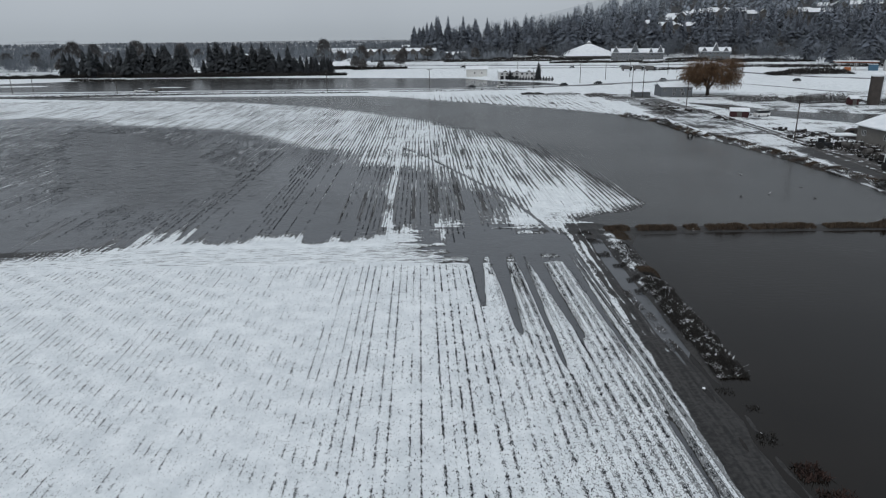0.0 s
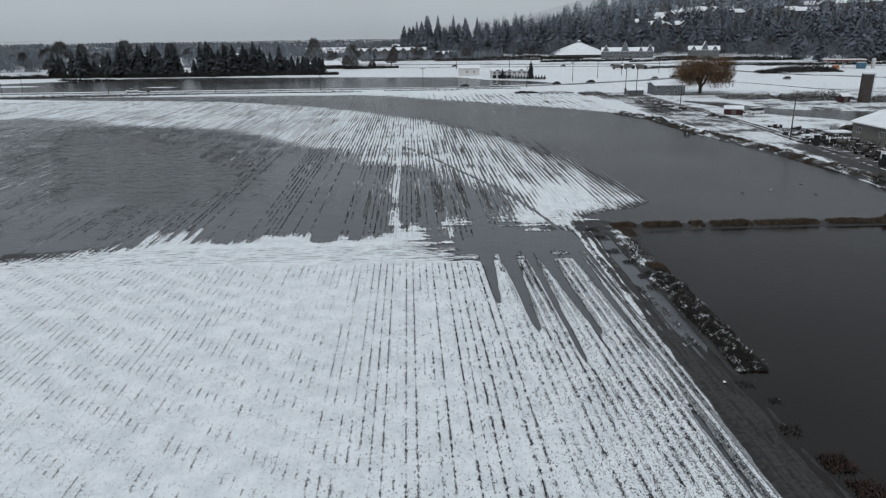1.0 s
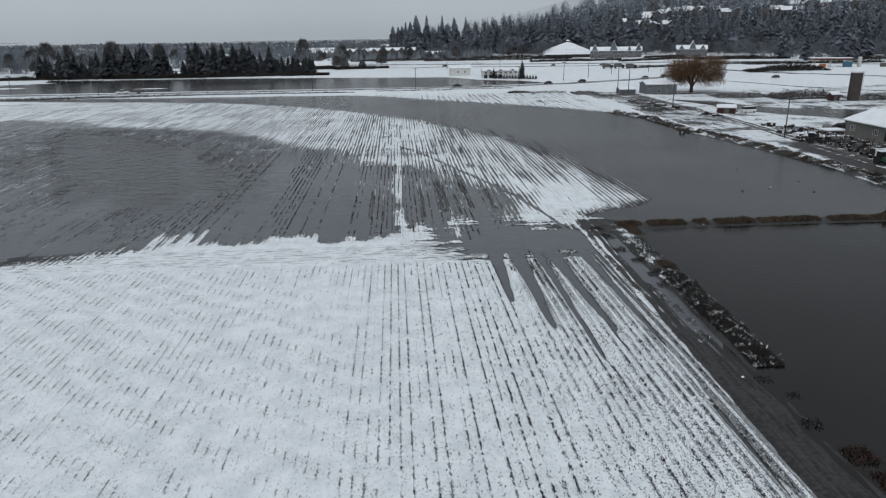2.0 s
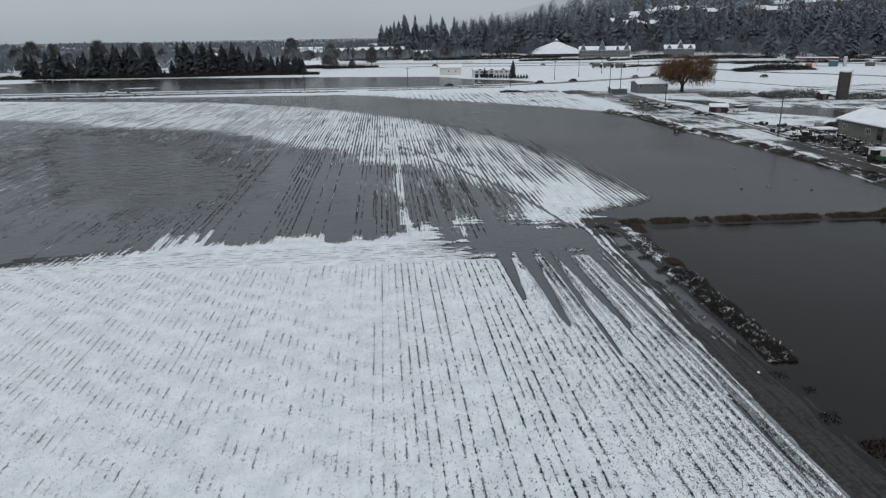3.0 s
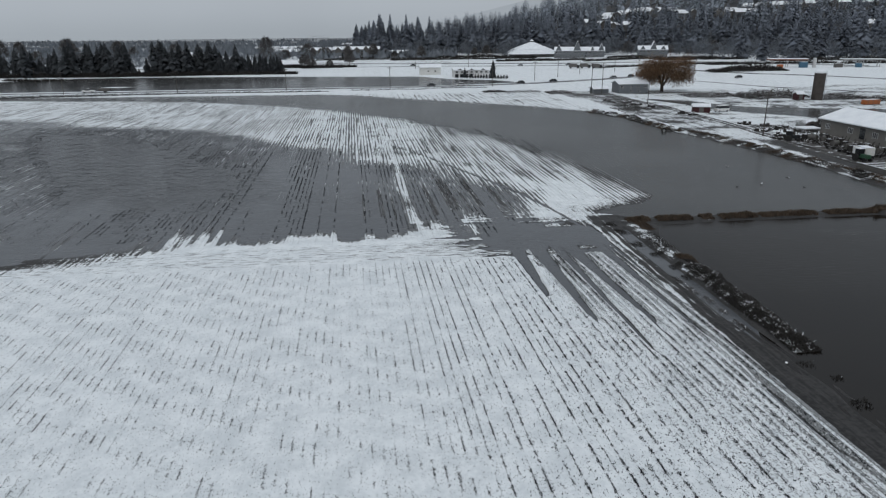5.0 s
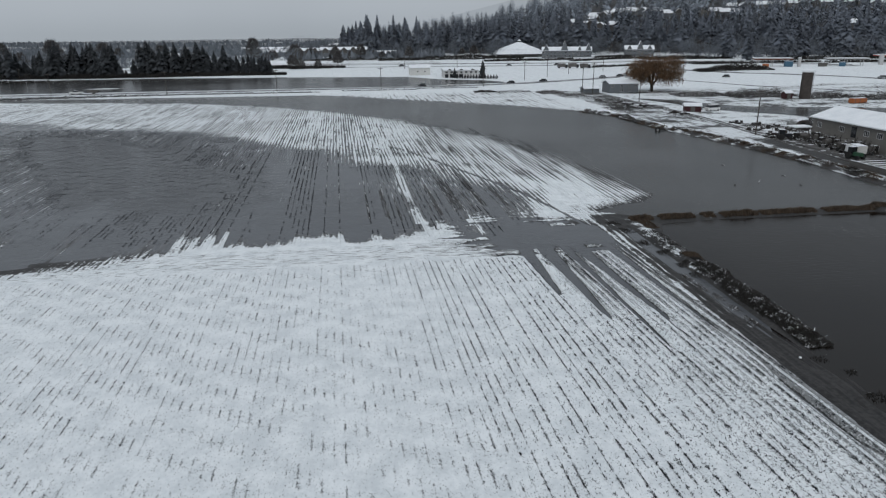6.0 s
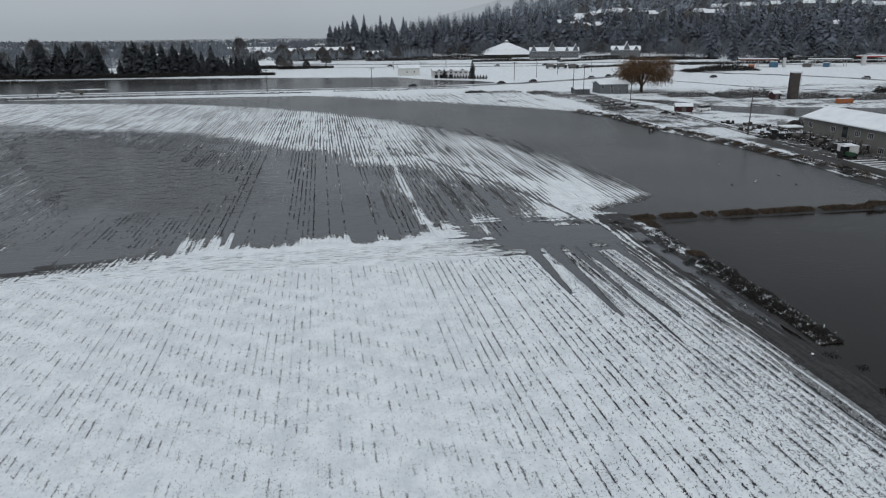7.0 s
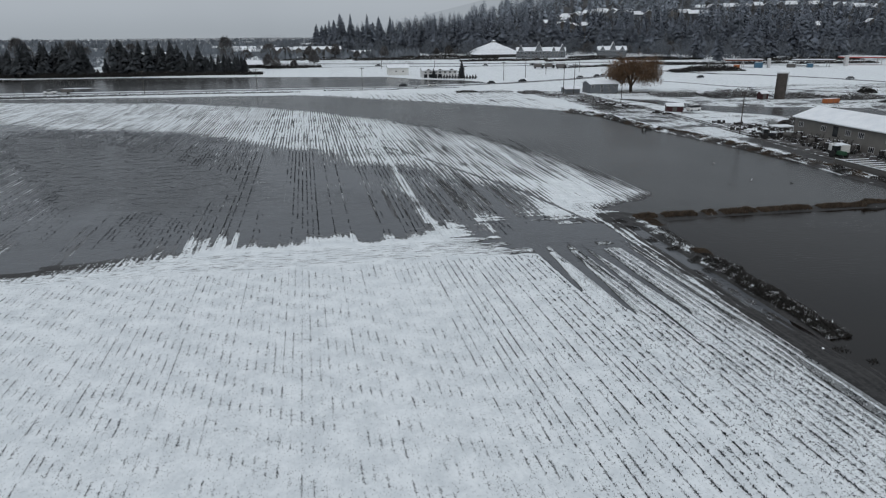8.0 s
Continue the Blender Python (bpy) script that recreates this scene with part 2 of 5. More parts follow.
GLASS = plain("dark_window_glass", (0.02, 0.022, 0.025), 0.1, vary=0.1)
TRIM = plain("white_trim", (0.5, 0.5, 0.5), 0.6, vary=0.08)
WOOD = plain("weathered_wood", (0.06, 0.052, 0.046), 0.85, vary=0.35)
CONCRETE = plain("old_concrete", (0.065, 0.055, 0.05), 0.9, vary=0.3, scale=0.5)
STEEL = plain("galvanised_steel", (0.35, 0.36, 0.37), 0.45, 0.7)
RUBBER = plain("rubber", (0.015, 0.015, 0.015), 0.85)
ORANGE = plain("orange_paint", (0.36, 0.11, 0.03), 0.5, vary=0.15)
BLUE = plain("blue_paint", (0.045, 0.12, 0.19), 0.5, vary=0.15)
GREEN = plain("green_paint", (0.03, 0.09, 0.05), 0.5)
CAR_DARK = plain("dark_car_paint", (0.02, 0.021, 0.024), 0.25, vary=0.1)
CAR_GREY = plain("silver_car_paint", (0.3, 0.31, 0.32), 0.3, 0.4, vary=0.1)
CAR_WHITE = plain("white_car_paint", (0.7, 0.7, 0.7), 0.3, vary=0.05)


# ---- mesh helpers ----
def place_mesh(name, bm, mat):
    me = bpy.data.meshes.new(name)
    bm.to_mesh(me)
    bm.free()
    if mat:
        me.materials.append(mat)
    return me


def part(name, bm, mat, parent=None, label="", at=None):
    ob = new(name, bm if isinstance(bm, bpy.types.Mesh) else place_mesh(name, bm, mat))
    if parent:
        ob.parent = parent
    if at is not None:
        ob.matrix_basis = at
    if label:
        ob["label"] = label
    return ob


def soup(name, verts, faces, mat, smooth=False):
    """A mesh from vertices and faces; many alike triangles go in at once."""
    me = bpy.data.meshes.new(name)
    sizes = {len(f) for f in faces[:1]} | {len(f) for f in faces[-1:]}
    if len(faces) > 400 and sizes == {3} and all(len(f) == 3 for f in faces):
        me.vertices.add(len(verts))
        me.vertices.foreach_set("co", np.asarray(verts, np.float32).ravel())
        me.loops.add(3 * len(faces))
        me.loops.foreach_set("vertex_index", np.asarray(faces, np.int32).ravel())
        me.polygons.add(len(faces))
        me.polygons.foreach_set("loop_start", np.arange(0, 3 * len(faces), 3, dtype=np.int32))
        me.update(calc_edges=True)
    else:
        me.from_pydata([tuple(v) for v in verts], [], faces)
    me.materials.append(mat)
    if smooth:
        me.shade_smooth()
    return me


def box(bm, x0, x1, y0, y1, z0, z1, bevel=0.0):
    r = bmesh.ops.create_cube(bm, size=1.0, matrix=Matrix.Translation(((x0 + x1) / 2, (y0 + y1) / 2, (z0 + z1) / 2)) @ Matrix.Diagonal((x1 - x0, y1 - y0, z1 - z0, 1)))
    if bevel:
        es = list({e for v in r["verts"] for e in v.link_edges})
        bmesh.ops.bevel(bm, geom=es, offset=bevel, segments=2, affect="EDGES")
    return bm


def boxes(*dims, bevel=0.0):
    bm = bmesh.new()
    for d in dims:
        box(bm, *d, bevel=bevel)
    return bm


def tube(bm, a, b, r0, r1, sides=8):
    a, b = Vector(a), Vector(b)
    d = b - a
    m = Matrix.Translation((a + b) / 2) @ d.to_track_quat("Z", "Y").to_matrix().to_4x4()
    bmesh.ops.create_cone(bm, cap_ends=True, segments=sides, radius1=r0, radius2=r1, depth=d.length, matrix=m)
    return bm


def thing(name, m, label, category, group="", kind=""):
    ob = new(name)
    ob.matrix_basis = m
    return tagged(ob, label, category, group, kind)


# ---- the land ----
POND = [(-60, 80), (-46, 83.5), (-39.7, 87), (-33, 93), (-26, 88.5), (-17, 88.5), (-9, 91.5), (-2, 92), (3, 92.5), (9.7, 94.5), (13, 104), (12.4, 112), (6, 131), (-2.8, 137.6),
        (-9, 142), (-15, 146), (-22.7, 163), (-30, 168), (-44, 186), (-57, 200), (-75, 208), (-96, 217), (-112, 228), (-138, 240), (-190, 215), (-170, 120), (-90, 74)]
PUDDLE = [(-1, 93), (-1.2, 86), (2.5, 82.5), (4.8, 80), (10.5, 79.5), (15.5, 81), (18.6, 85), (17, 88.5), (13.5, 91.5), (9, 94.5), (3, 95)]
CHANNEL = [(-330, 330), (-200, 318), (-82, 288), (-45, 265), (-23, 243.5), (-2.7, 217), (13.6, 190), (22, 169), (28.5, 142), (33, 117), (35.5, 106), (30, 102), (21.6, 97),
           (27, 92.8), (79, 92.8), (77.5, 110), (78.6, 128), (77, 142), (74, 163), (70.5, 180), (69.5, 210), (63, 226), (48, 245), (29, 263), (8, 281), (-16.6, 303), (-34, 313), (-200, 323)]
BASIN = [(25.8, -60), (25.4, 50), (25.6, 66), (26.2, 76), (26.4, 84), (28.4, 88.6), (40, 89.6), (79, 89.6), (82, 60), (85, -60)]
FAR_POND = [(-330, 352), (-36, 349.5), (30, 356), (70, 367), (60, 385), (36, 400), (19, 428), (-61, 446), (-140, 458), (-194, 458), (-224, 439), (-262, 420), (-330, 408)]
POOL = [(98, 268), (113, 254), (119, 236), (128, 227), (152, 220), (172, 212), (165, 190), (131, 196), (119, 209), (110, 220), (106, 242)]
CORE = [(-108, 206), (-94, 199), (-83, 193), (-64, 173), (-50, 150), (-40, 143), (-36, 122), (-42, 109), (-52, 108), (-61, 110), (-76, 138), (-92, 167)]
ROW_LOT = np.random.RandomState(5).uniform(-1, 1, 1000)
SLOPE = 0.02   # the rows lean a little from the y axis


def edge_distance(x, y, pts):
    """Distance to a closed outline, negative inside it."""
    best, inside = np.full(x.shape, 1e9), np.zeros(x.shape, bool)
    for (ax, ay), (bx, by) in zip(pts, pts[1:] + pts[:1]):
        ex, ey = bx - ax, by - ay
        t = np.clip(((x - ax) * ex + (y - ay) * ey) / (ex * ex + ey * ey), 0, 1)
        best = np.minimum(best, np.hypot(x - ax - t * ex, y - ay - t * ey))
        if ay != by:
            inside ^= ((ay > y) != (by > y)) & (x < ex * (y - ay) / (by - ay) + ax)
    return np.where(inside, -best, best)


def ease(v, lo, hi):
    t = np.clip((v - lo) / (hi - lo), 0, 1)
    return t * t * (3 - 2 * t)


WAVES = [(random.uniform(0, 6.283), random.uniform(0, 6.283), random.uniform(0.6, 1.6)) for _ in range(12)]


def ripple(x, y, size):
    """Smooth irregular relief of about the given size, from -1 to 1."""
    total = 0
    for a, p, s in WAVES:
        total = total + np.sin((x * np.cos(a) + y * np.sin(a)) * 6.283 * s / size + p * 7)
    return total / 5


def land(x, y):
    """Height of the ground, and how far it is tilled, rough and thinly covered."""
    u = x + SLOPE * (y - 60)
    near = [edge_distance(x, y, p) for p in (POND, PUDDLE, CHANNEL, BASIN, FAR_POND, POOL)]
    pond, puddle, channel, basin, far_pond, pool = near
    # the field
    far = ease(y, 84, 100)
    core = edge_distance(x, y, CORE)
    base = np.minimum(0.42 - 0.31 * ease(y, 106, 128), 0.05 + 0.03 * pond)
    inside = np.maximum(-0.05, 0.05 + 0.02 * pond) + 0.02 * ease(-x, 80, 120) * ease(-pond, 5, 30) - 0.014 * ease(x, -40, -34) * (1 - ease(x, -12, -8)) + 0.028 * ease(x, -16, -10) * (1 - ease(x, 12, 15)) * (1 - ease(y, 128, 140)) - 0.2 * ease(-core, -3, 6) + 0.008 * ripple(x, y, 22)
    base = np.where(pond < 0, inside, base)
    base = np.minimum(base, 0.035 + 0.022 * np.maximum(channel, -12))
    ragged = puddle + 1.6 * ripple(x * 0.35, y * 1.8, 5) + 1.2 * ripple(x, y, 3) + 0.5 * ripple(x * 0.3, y * 2, 2.2) + 1.3 * ripple(x * 0.22, y * 2.4, 3.4) + 0.6 * ripple(x * 0.4, y * 1.4, 1.7)
    base = np.minimum(base, -0.02 + 0.075 * np.maximum(ragged, -1.2))
    wet_corner = 0.125 + 0.013 * np.maximum(0, 80 - y) + 0.04 * np.maximum(0, 5 - x) - 0.03 * ease(x, 10, 14) * ease(y, 58, 66)
    base = np.minimum(base, np.where((y < 93) & (x > -20), wet_corner, 1.0))
    base = base + 0.025 * ripple(x, y, 26) + 0.018 * ripple(x, y, 9)
    headland = np.clip(ease(y, 75, 78) * (1 - ease(y, 83, 88)) * (1 - ease(x, 4, 8)) + ease(x, 14, 18) * (1 - ease(y, 101, 107)) * ease(y, 91, 96), 0, 1)
    rows = np.cos(6.2832 * u / 0.76)
    single = ROW_LOT[(np.floor(u / 0.76 + 0.5).astype(int)) % 997]
    bed = ROW_LOT[(np.floor(u / 2.28 + 0.5).astype(int) * 3) % 991]
    wobble = ripple(u * 2.5, y * 0.2, 15)
    till = 1 - 0.9 * headland
    zf = base + till * ((0.03 + 0.028 * ease(y, 98, 120) - 0.028 * np.exp(-((y - 91) / 5) ** 2)) * rows * ease(x, -150, -138) + (0.006 + 0.022 * far) * single + (0.008 + 0.006 * far + 0.1 * np.exp(-((y - 91) / 7) ** 2)) * bed + 0.02 * far * wobble + 0.04 * ripple(u * 0.8, y * 1.2, 3.5) * np.exp(-((y - 90) / 5) ** 2) * ease(x, -25, -5) + 0.075 * np.exp(-((y - 91) / 6) ** 2) * ripple(u, y * 0.25, 6))
    zf = zf + 0.13 * np.exp(-((u + 5.7) / 0.95) ** 4) * ease(y, 92, 95) * (1 - ease(y, 136, 144))
    zf = zf + 0.12 * single * np.exp(-((y - 91) / 4.5) ** 2) * ease(x, -48, -40) * (1 - ease(x, 2, 5)) * (0.6 + 0.4 * ripple(x, y, 18))
    zf = zf + headland * 0.012 * np.cos(6.2832 * (y + 0.5 * ripple(x, y, 40)) / 1.9)
    zf = zf + 0.07 * ripple(x * 1.4, y * 1.4, 2.4) * np.exp(-((y - 95) / 3) ** 2) * ease(x, -5, -2) * (1 - ease(x, 11, 13))
    # bare black clods heaved up along a few drowned rows
    clods = np.zeros(u.shape)
    for u0, half, y0, y1 in ((1.45, 1.15, 100, 130), (5.8, 0.8, 102, 128), (-5.7, 0.95, 103, 113), (-10.2, 0.4, 96, 124), (9.6, 0.45, 101, 122), (-1.9, 0.4, 97, 126), (-8.2, 0.3, 95, 118), (3.8, 0.35, 98, 120), (-13.0, 0.3, 96, 120), (10.3, 0.62, 66, 80), (7.4, 0.4, 72, 80), (15.3, 0.9, 79, 83), (12.9, 0.3, 74, 80)):
        clods = np.maximum(clods, np.exp(-((u - u0) / half) ** 6) * ease(y, y0 - 1, y0 + 3) * (1 - ease(y, y1 - 9, y1 + 2)))
    zf = zf * (1 - 0.85 * clods) + clods * (0.042 + 0.032 * np.cos(6.2832 * u / 0.76) + 0.025 * ripple(x * 1.5, y * 0.7, 3))
    # drowned furrows that run out of the puddle along the rows, tapering as the land rises
    for u0, y0, u1, y1, wide in ((6.2, 82, 5.6, 62.5, 0.85), (8.85, 82, 8.55, 55.5, 0.95), (11.6, 84, 11.35, 48.5, 0.52), (13.75, 80, 13.8, 52.5, 0.45), (13.9, 62, 14.3, 54.5, 0.5), (17.3, 84, 17.4, 51, 0.62), (17.2, 44, 17.0, 30, 0.4), (18.95, 86, 18.7, 56, 0.22), (18.3, 87, 18.25, 57, 0.17)):
        mid = u0 + (u1 - u0) * (y - y0) / (y1 - y0) + 0.07 * ripple(y, y, 7)
        taper = np.clip((y - y1) / (y0 - y1), 0, 1)
        deep = 0.62 * ease(y, y1 - 0.5, y1 + 4) * (1 - ease(y, 86, 92)) * (1 - ease(y, y0 - 5, y0 + 4) * (y0 < 60))
        zf = zf - deep * np.exp(-((u - mid) / (wide * (0.35 + 0.65 * taper))) ** 4)
    for ru in (-0.9, 2.3, 14.0):
        zf = zf - 0.03 * np.exp(-((u - ru) / 0.35) ** 2) * (y < 75)
    # a cable trench that crosses the rows
    zf = zf - 0.16 * np.exp(-((x - np.interp(y, (80, 86, 100, 111, 123, 137, 154, 175), (18.6, 18, 15.5, 13.1, 9.1, 4.2, -1.8, -12))) / 0.28) ** 2) * ease(y, 80, 84) * (1 - ease(y, 160, 175))
    # the muddy lane, ditch and bank along the field's edge
    side = x - 18.8 - 0.25 * ripple(y, y, 23)
    lane = 0.10 + 0.05 * np.cos(6.2832 * side / 1.1) + 0.03 * ripple(x * 2, y, 6)
    ditch = ease(side, 1.6, 3.2) * (1 - ease(side, 4.2, 5.4)) * ease(y, 47, 60)
    lane = lane - 0.2 * ditch
    crest = np.exp(-((side - np.interp(y, (50, 56, 74, 83, 93), (0.1, 0.35, 1.2, 1.3, 2.6))) / 0.32) ** 2) * ease(y, 46, 52)
    lane = lane + 0.06 * crest * (0.6 + 0.6 * ripple(y, y, 9))
    bank = ease(side, 3.9, 5.2) * (1 - ease(side, 5.6, 7.4)) * ease(y, 46, 56)
    lane = lane + (0.55 + 0.2 * ripple(x, y, 5)) * bank + (0.05 * ripple(x, y * 0.7, 6) - 0.5 * ease(side, 2.2, 8.0)) * (1 - ease(y, 46, 56)) * ease(side, 0.6, 2)
    strip = (x > 18.9) & (y < 95)
    z = np.where(strip, lane * (1 - ease(y, 91, 95)) + zf * ease(y, 91, 95), zf)
    turn = ease(y, 82, 90) * (1 - ease(y, 93, 97)) * ease(x, 16, 21)
    z = z * (1 - turn) + turn * (0.1 + 0.06 * ripple(x, y, 4))
    # the dyke across the water
    dyke = np.exp(-((y - 91.2) / 1.1) ** 2) * ease(x, 22, 27) * (x < 90)
    z = np.where((basin < 0) | (channel < 0), np.maximum(-0.8, 0.10 * np.minimum(basin, channel) * 4), z)
    field_side = (channel < 0) & (basin > 0) & (x < 34 + 0 * y) & (y > 100)
    z = np.where(field_side, np.maximum(-0.8, zf + 0.015 * channel), z)
    z = np.maximum(z, dyke * 0.45 - 0.2)
    # land east and north of the channel
    east = (basin > 0) & (channel > 0) & ((x > 60) | (y > 303 + 0.02 * x) | ((y > 215) & (x > -34 + (303 - y) * 1.1)))
    gap = np.minimum(channel, basin) + (0.9 * ripple(x, y, 9) + 0.4 * ripple(x, y, 3.5)) * (x > 60)
    zl = np.minimum(0.6, np.where(x > 64, 0.30, 0.045) * gap) + 0.10 * ripple(x, y, 17) * ease(gap, 1, 6) + 0.03 * ripple(x, y, 4)
    north = ease(y, 310, 322) * (1 - ease(y, 345, 351))
    zl = zl * (1 - north) + north * np.minimum(0.8, 0.3 * gap)
    zl = np.where(far_pond < 0, np.maximum(-0.5, 0.2 * far_pond), np.where(y > 345, np.minimum(zl, 0.08 * far_pond), zl))
    zl = np.where(pool < 25, np.minimum(zl, 0.14 * pool), zl)
    z = np.where(east, zl, z)
    # the hill behind
    d = (x + 40) * 0.447 + (y - 820) * 0.895
    a = (x + 40) * 0.895 - (y - 820) * 0.447
    hill = 0.185 * np.maximum(0, d) * ease(a, -100, 330) * (1 - 0.35 * ease(d, 300, 900))
    z = z + hill + ease(hill, 0, 10) * 2.5 * ripple(x, y, 140) + 0.8 * ease(y, 450, 520) + 1.5 * ease(x - 0.0 * y, 150, 230) * ease(y, 215, 330)
    strip_field = east * ease(y, 222, 232) * (1 - ease(y, 305, 318)) * (x < 66) * (x > -40)
    z = np.where(strip_field > 0.5, np.minimum(z, 0.16 + 0.04 * ripple(x, y, 20)), z) + strip_field * 0.07 * np.cos(6.2832 * u / 2.28) * (1 - ease(y, 300, 306))
    island = np.exp(-(((x + 144) / 15) ** 2 + ((y - 380) / 4.5) ** 2)) + np.exp(-(((x + 237) / 26) ** 2 + ((y - 398) / 7) ** 2))
    z = z + 0.95 * island
    rough = np.where(east, np.clip((0.5 + 0.3 * ripple(x, y, 7)) * np.exp(-((gap - 0.6) / 1.5) ** 2) * (x > 62) + 0.2 * (x > 64) * (x < 92) * ease(y, 150, 200) * (y < 300) + (x > 74) * (y < 300) * (0.24 + 0.3 * ease(np.clip(ripple(x, y, 15), -1, 1), -0.3, 0.8)) + 0.7 * ease(x, 81.0, 84) * (x < 98.5) * (1 - ease(y, 140, 165)) + 0.12 * (x > 120) * (y < 270), 0, 1), 0)
    rough = np.where(strip & (y > 44), np.maximum(rough, np.clip(0.5 + 0.42 * np.cos(6.2832 * side / 0.85 + 0.6 * ripple(x, y * 0.4, 9)) * (1 - ease(side, 2.2, 3.0)) + 0.4 * ease(side, 0.7, 1.4) + 0.4 * ease(-y, -62, -50) - 0.3 * bank - 0.2 * crest * (0.6 + 0.7 * ripple(y * 1.3, x * 3, 5)) + 0.2 * ripple(x * 3, y * 0.3, 9), 0, 1) * ease(side, 0.0, 0.4)), rough)
    rough = np.where(strip & (y <= 44), ease(side, 0.0, 0.5), rough)
    rough = np.maximum(rough, np.exp(-((y - 322) / 2.0) ** 2) * (x < -30) * 0.9)
    rough = np.maximum(rough, ease(hill, 0.3, 4) * 1.0)
    rough = np.maximum(rough, (0.32 + 0.2 * ripple(x, y, 45)) * ease(d, -170, -60) * (x > -80))
    rough = np.maximum(rough, 0.22 * ease(y, 440, 470) * ease(ripple(x, y, 60), -0.2, 0.5))
    # beyond 900 m the misty greying of the snow is put in as brush
    rough = np.maximum(rough, (0.3 + 0.12 * ripple(x, y, 90)) * ease(y, 530, 560) * (x < 60) + 0.25 * ease(y, 900, 1300))
    rough = np.clip(rough, 0, 1)
    tilled = np.clip(np.where(east, strip_field * 0.8, np.where(strip, 0, (1 - headland) * (channel > -8) * (y < 330))), 0, 1)
    thin = np.clip(ease(x, 2, 16) * (y < 82) * (0.72 + 0.2 * ripple(x * 2, y, 12)) + 0.9 * ease(x, 5, 8) * ease(y, 56, 66) * (y < 95) * (0.75 + 0.4 * ripple(x * 2, y * 0.5, 9)) + 0.3 * (y > 150) * ripple(x, y, 60), 0, 1) + 0.75 * ease(x + 0.5 * ripple(x, y, 5), 15.6, 18.7) * (y < 92) * (x < 19.2)
    # stubble: strong and weak rows, broken by drifts that run across them
    band = np.cos(6.2832 * (0.59 * x + 0.81 * y + 0.7 * ripple(x, y, 30) + 0.25 * ripple(x, y, 7)) / 2.9)
    clump = ripple(u * 2.5, y * 0.5, 4.5)
    index = np.floor(u / 0.76 + 0.5).astype(int)
    strong = np.clip(0.70 + 0.42 * single - 0.55 * ((index * 7) % 11 < 3), 0, 1)
    loose = ease(-(x + 0.32 * (y - 57)), 4, 18)
    drowned = np.clip(1.1 * single + 0.52 + 0.5 * np.exp(-(channel / 3.0) ** 2) + 0.3 * ease(x, -40, -48) * (pond < 0) - 0.12 * (x > -36) * (x < -17) * (pond < -4) + 0.42 * ease(x, -20, -12) * (x < 12) + 0.3 * ease(-x, 38, 46) + 0.35 * ripple(u * 2.5, y * 0.12, 9) + 0.3 * bed + 0.55 * np.exp(-((pond + 6) / 8) ** 2) * (y > 112) + 0.4 * np.exp(-((pond + 7) / 6) ** 2) * (y < 112) * (x < -30), 0, 1) * (1 - headland)
    stub = np.clip((1 - loose) * (strong * 0.72 + 0.16 + 0.25 * clump) + loose * (0.42 + 0.2 * single + 0.5 * band + 0.42 * clump) + 0.22 * ripple(x, y, 31), 0, 1) * tilled
    stub = np.where((y > 86) | ((x > 4) & (y > 66)), drowned, stub)
    thin, stub = np.maximum(np.maximum(thin, clods), 0.9 * np.exp(-(channel / 2.5) ** 2) * (x > 5) * (y < 175) * (y > 96)), np.maximum(stub, clods)
    head = np.where(strip | east, 0, headland * (1 + np.exp(-(np.maximum(puddle, 0) / 5) ** 2)))
    return z, u, tilled, np.clip(rough, 0, 1), thin, stub, head


def steps(*runs):
    return np.concatenate([np.arange(a, b, s) for a, b, s in runs])


def ground_sheet():
    us = steps((-4500, -900, 300), (-900, -330, 30), (-329.84, -149.72, 0.76), (-149.72, -75.24, 0.38), (-75.24, 38, 0.19), (38, 100, 0.8), (100, 180, 2.5), (180, 700, 14), (700, 4600, 300))
    ys = steps((-4000, -200, 400), (-200, 16, 12), (16, 98, 0.55), (98, 150, 1.0), (150, 360, 2.2), (360, 480, 6), (480, 1600, 14), (1600, 4800, 250))
    uu, yy = np.meshgrid(us, ys)
    xx = uu - SLOPE * np.clip(yy - 60, -40, 400)
    z, row, tilled, rough, thin, stub, head = land(xx, yy)
    nx, ny = len(us), len(ys)
    me = bpy.data.meshes.new("ground")
    me.vertices.add(nx * ny)
    me.vertices.foreach_set("co", np.stack([xx, yy, z], -1).astype(np.float32).ravel())
    i = (np.arange(ny - 1)[:, None] * nx + np.arange(nx - 1)[None]).ravel()
    quads = np.stack([i, i + 1, i + nx + 1, i + nx], -1).astype(np.int32)
    me.loops.add(quads.size)
    me.loops.foreach_set("vertex_index", quads.ravel())
    me.polygons.add(len(quads))
    me.polygons.foreach_set("loop_start", (np.arange(len(quads)) * 4).astype(np.int32))
    for name, v in (("row", row), ("tilled", tilled), ("rough", rough), ("thin", thin), ("stub", stub), ("head", head)):
        me.attributes.new(name, "FLOAT", "POINT").data.foreach_set("value", v.astype(np.float32).ravel())
    me.update(calc_edges=True)
    me.shade_smooth()
    me.materials.append(GROUND)
    return tagged(new("ground", me), "snow-covered farm field with stubble rows and muddy furrows", "field", kind="structure")


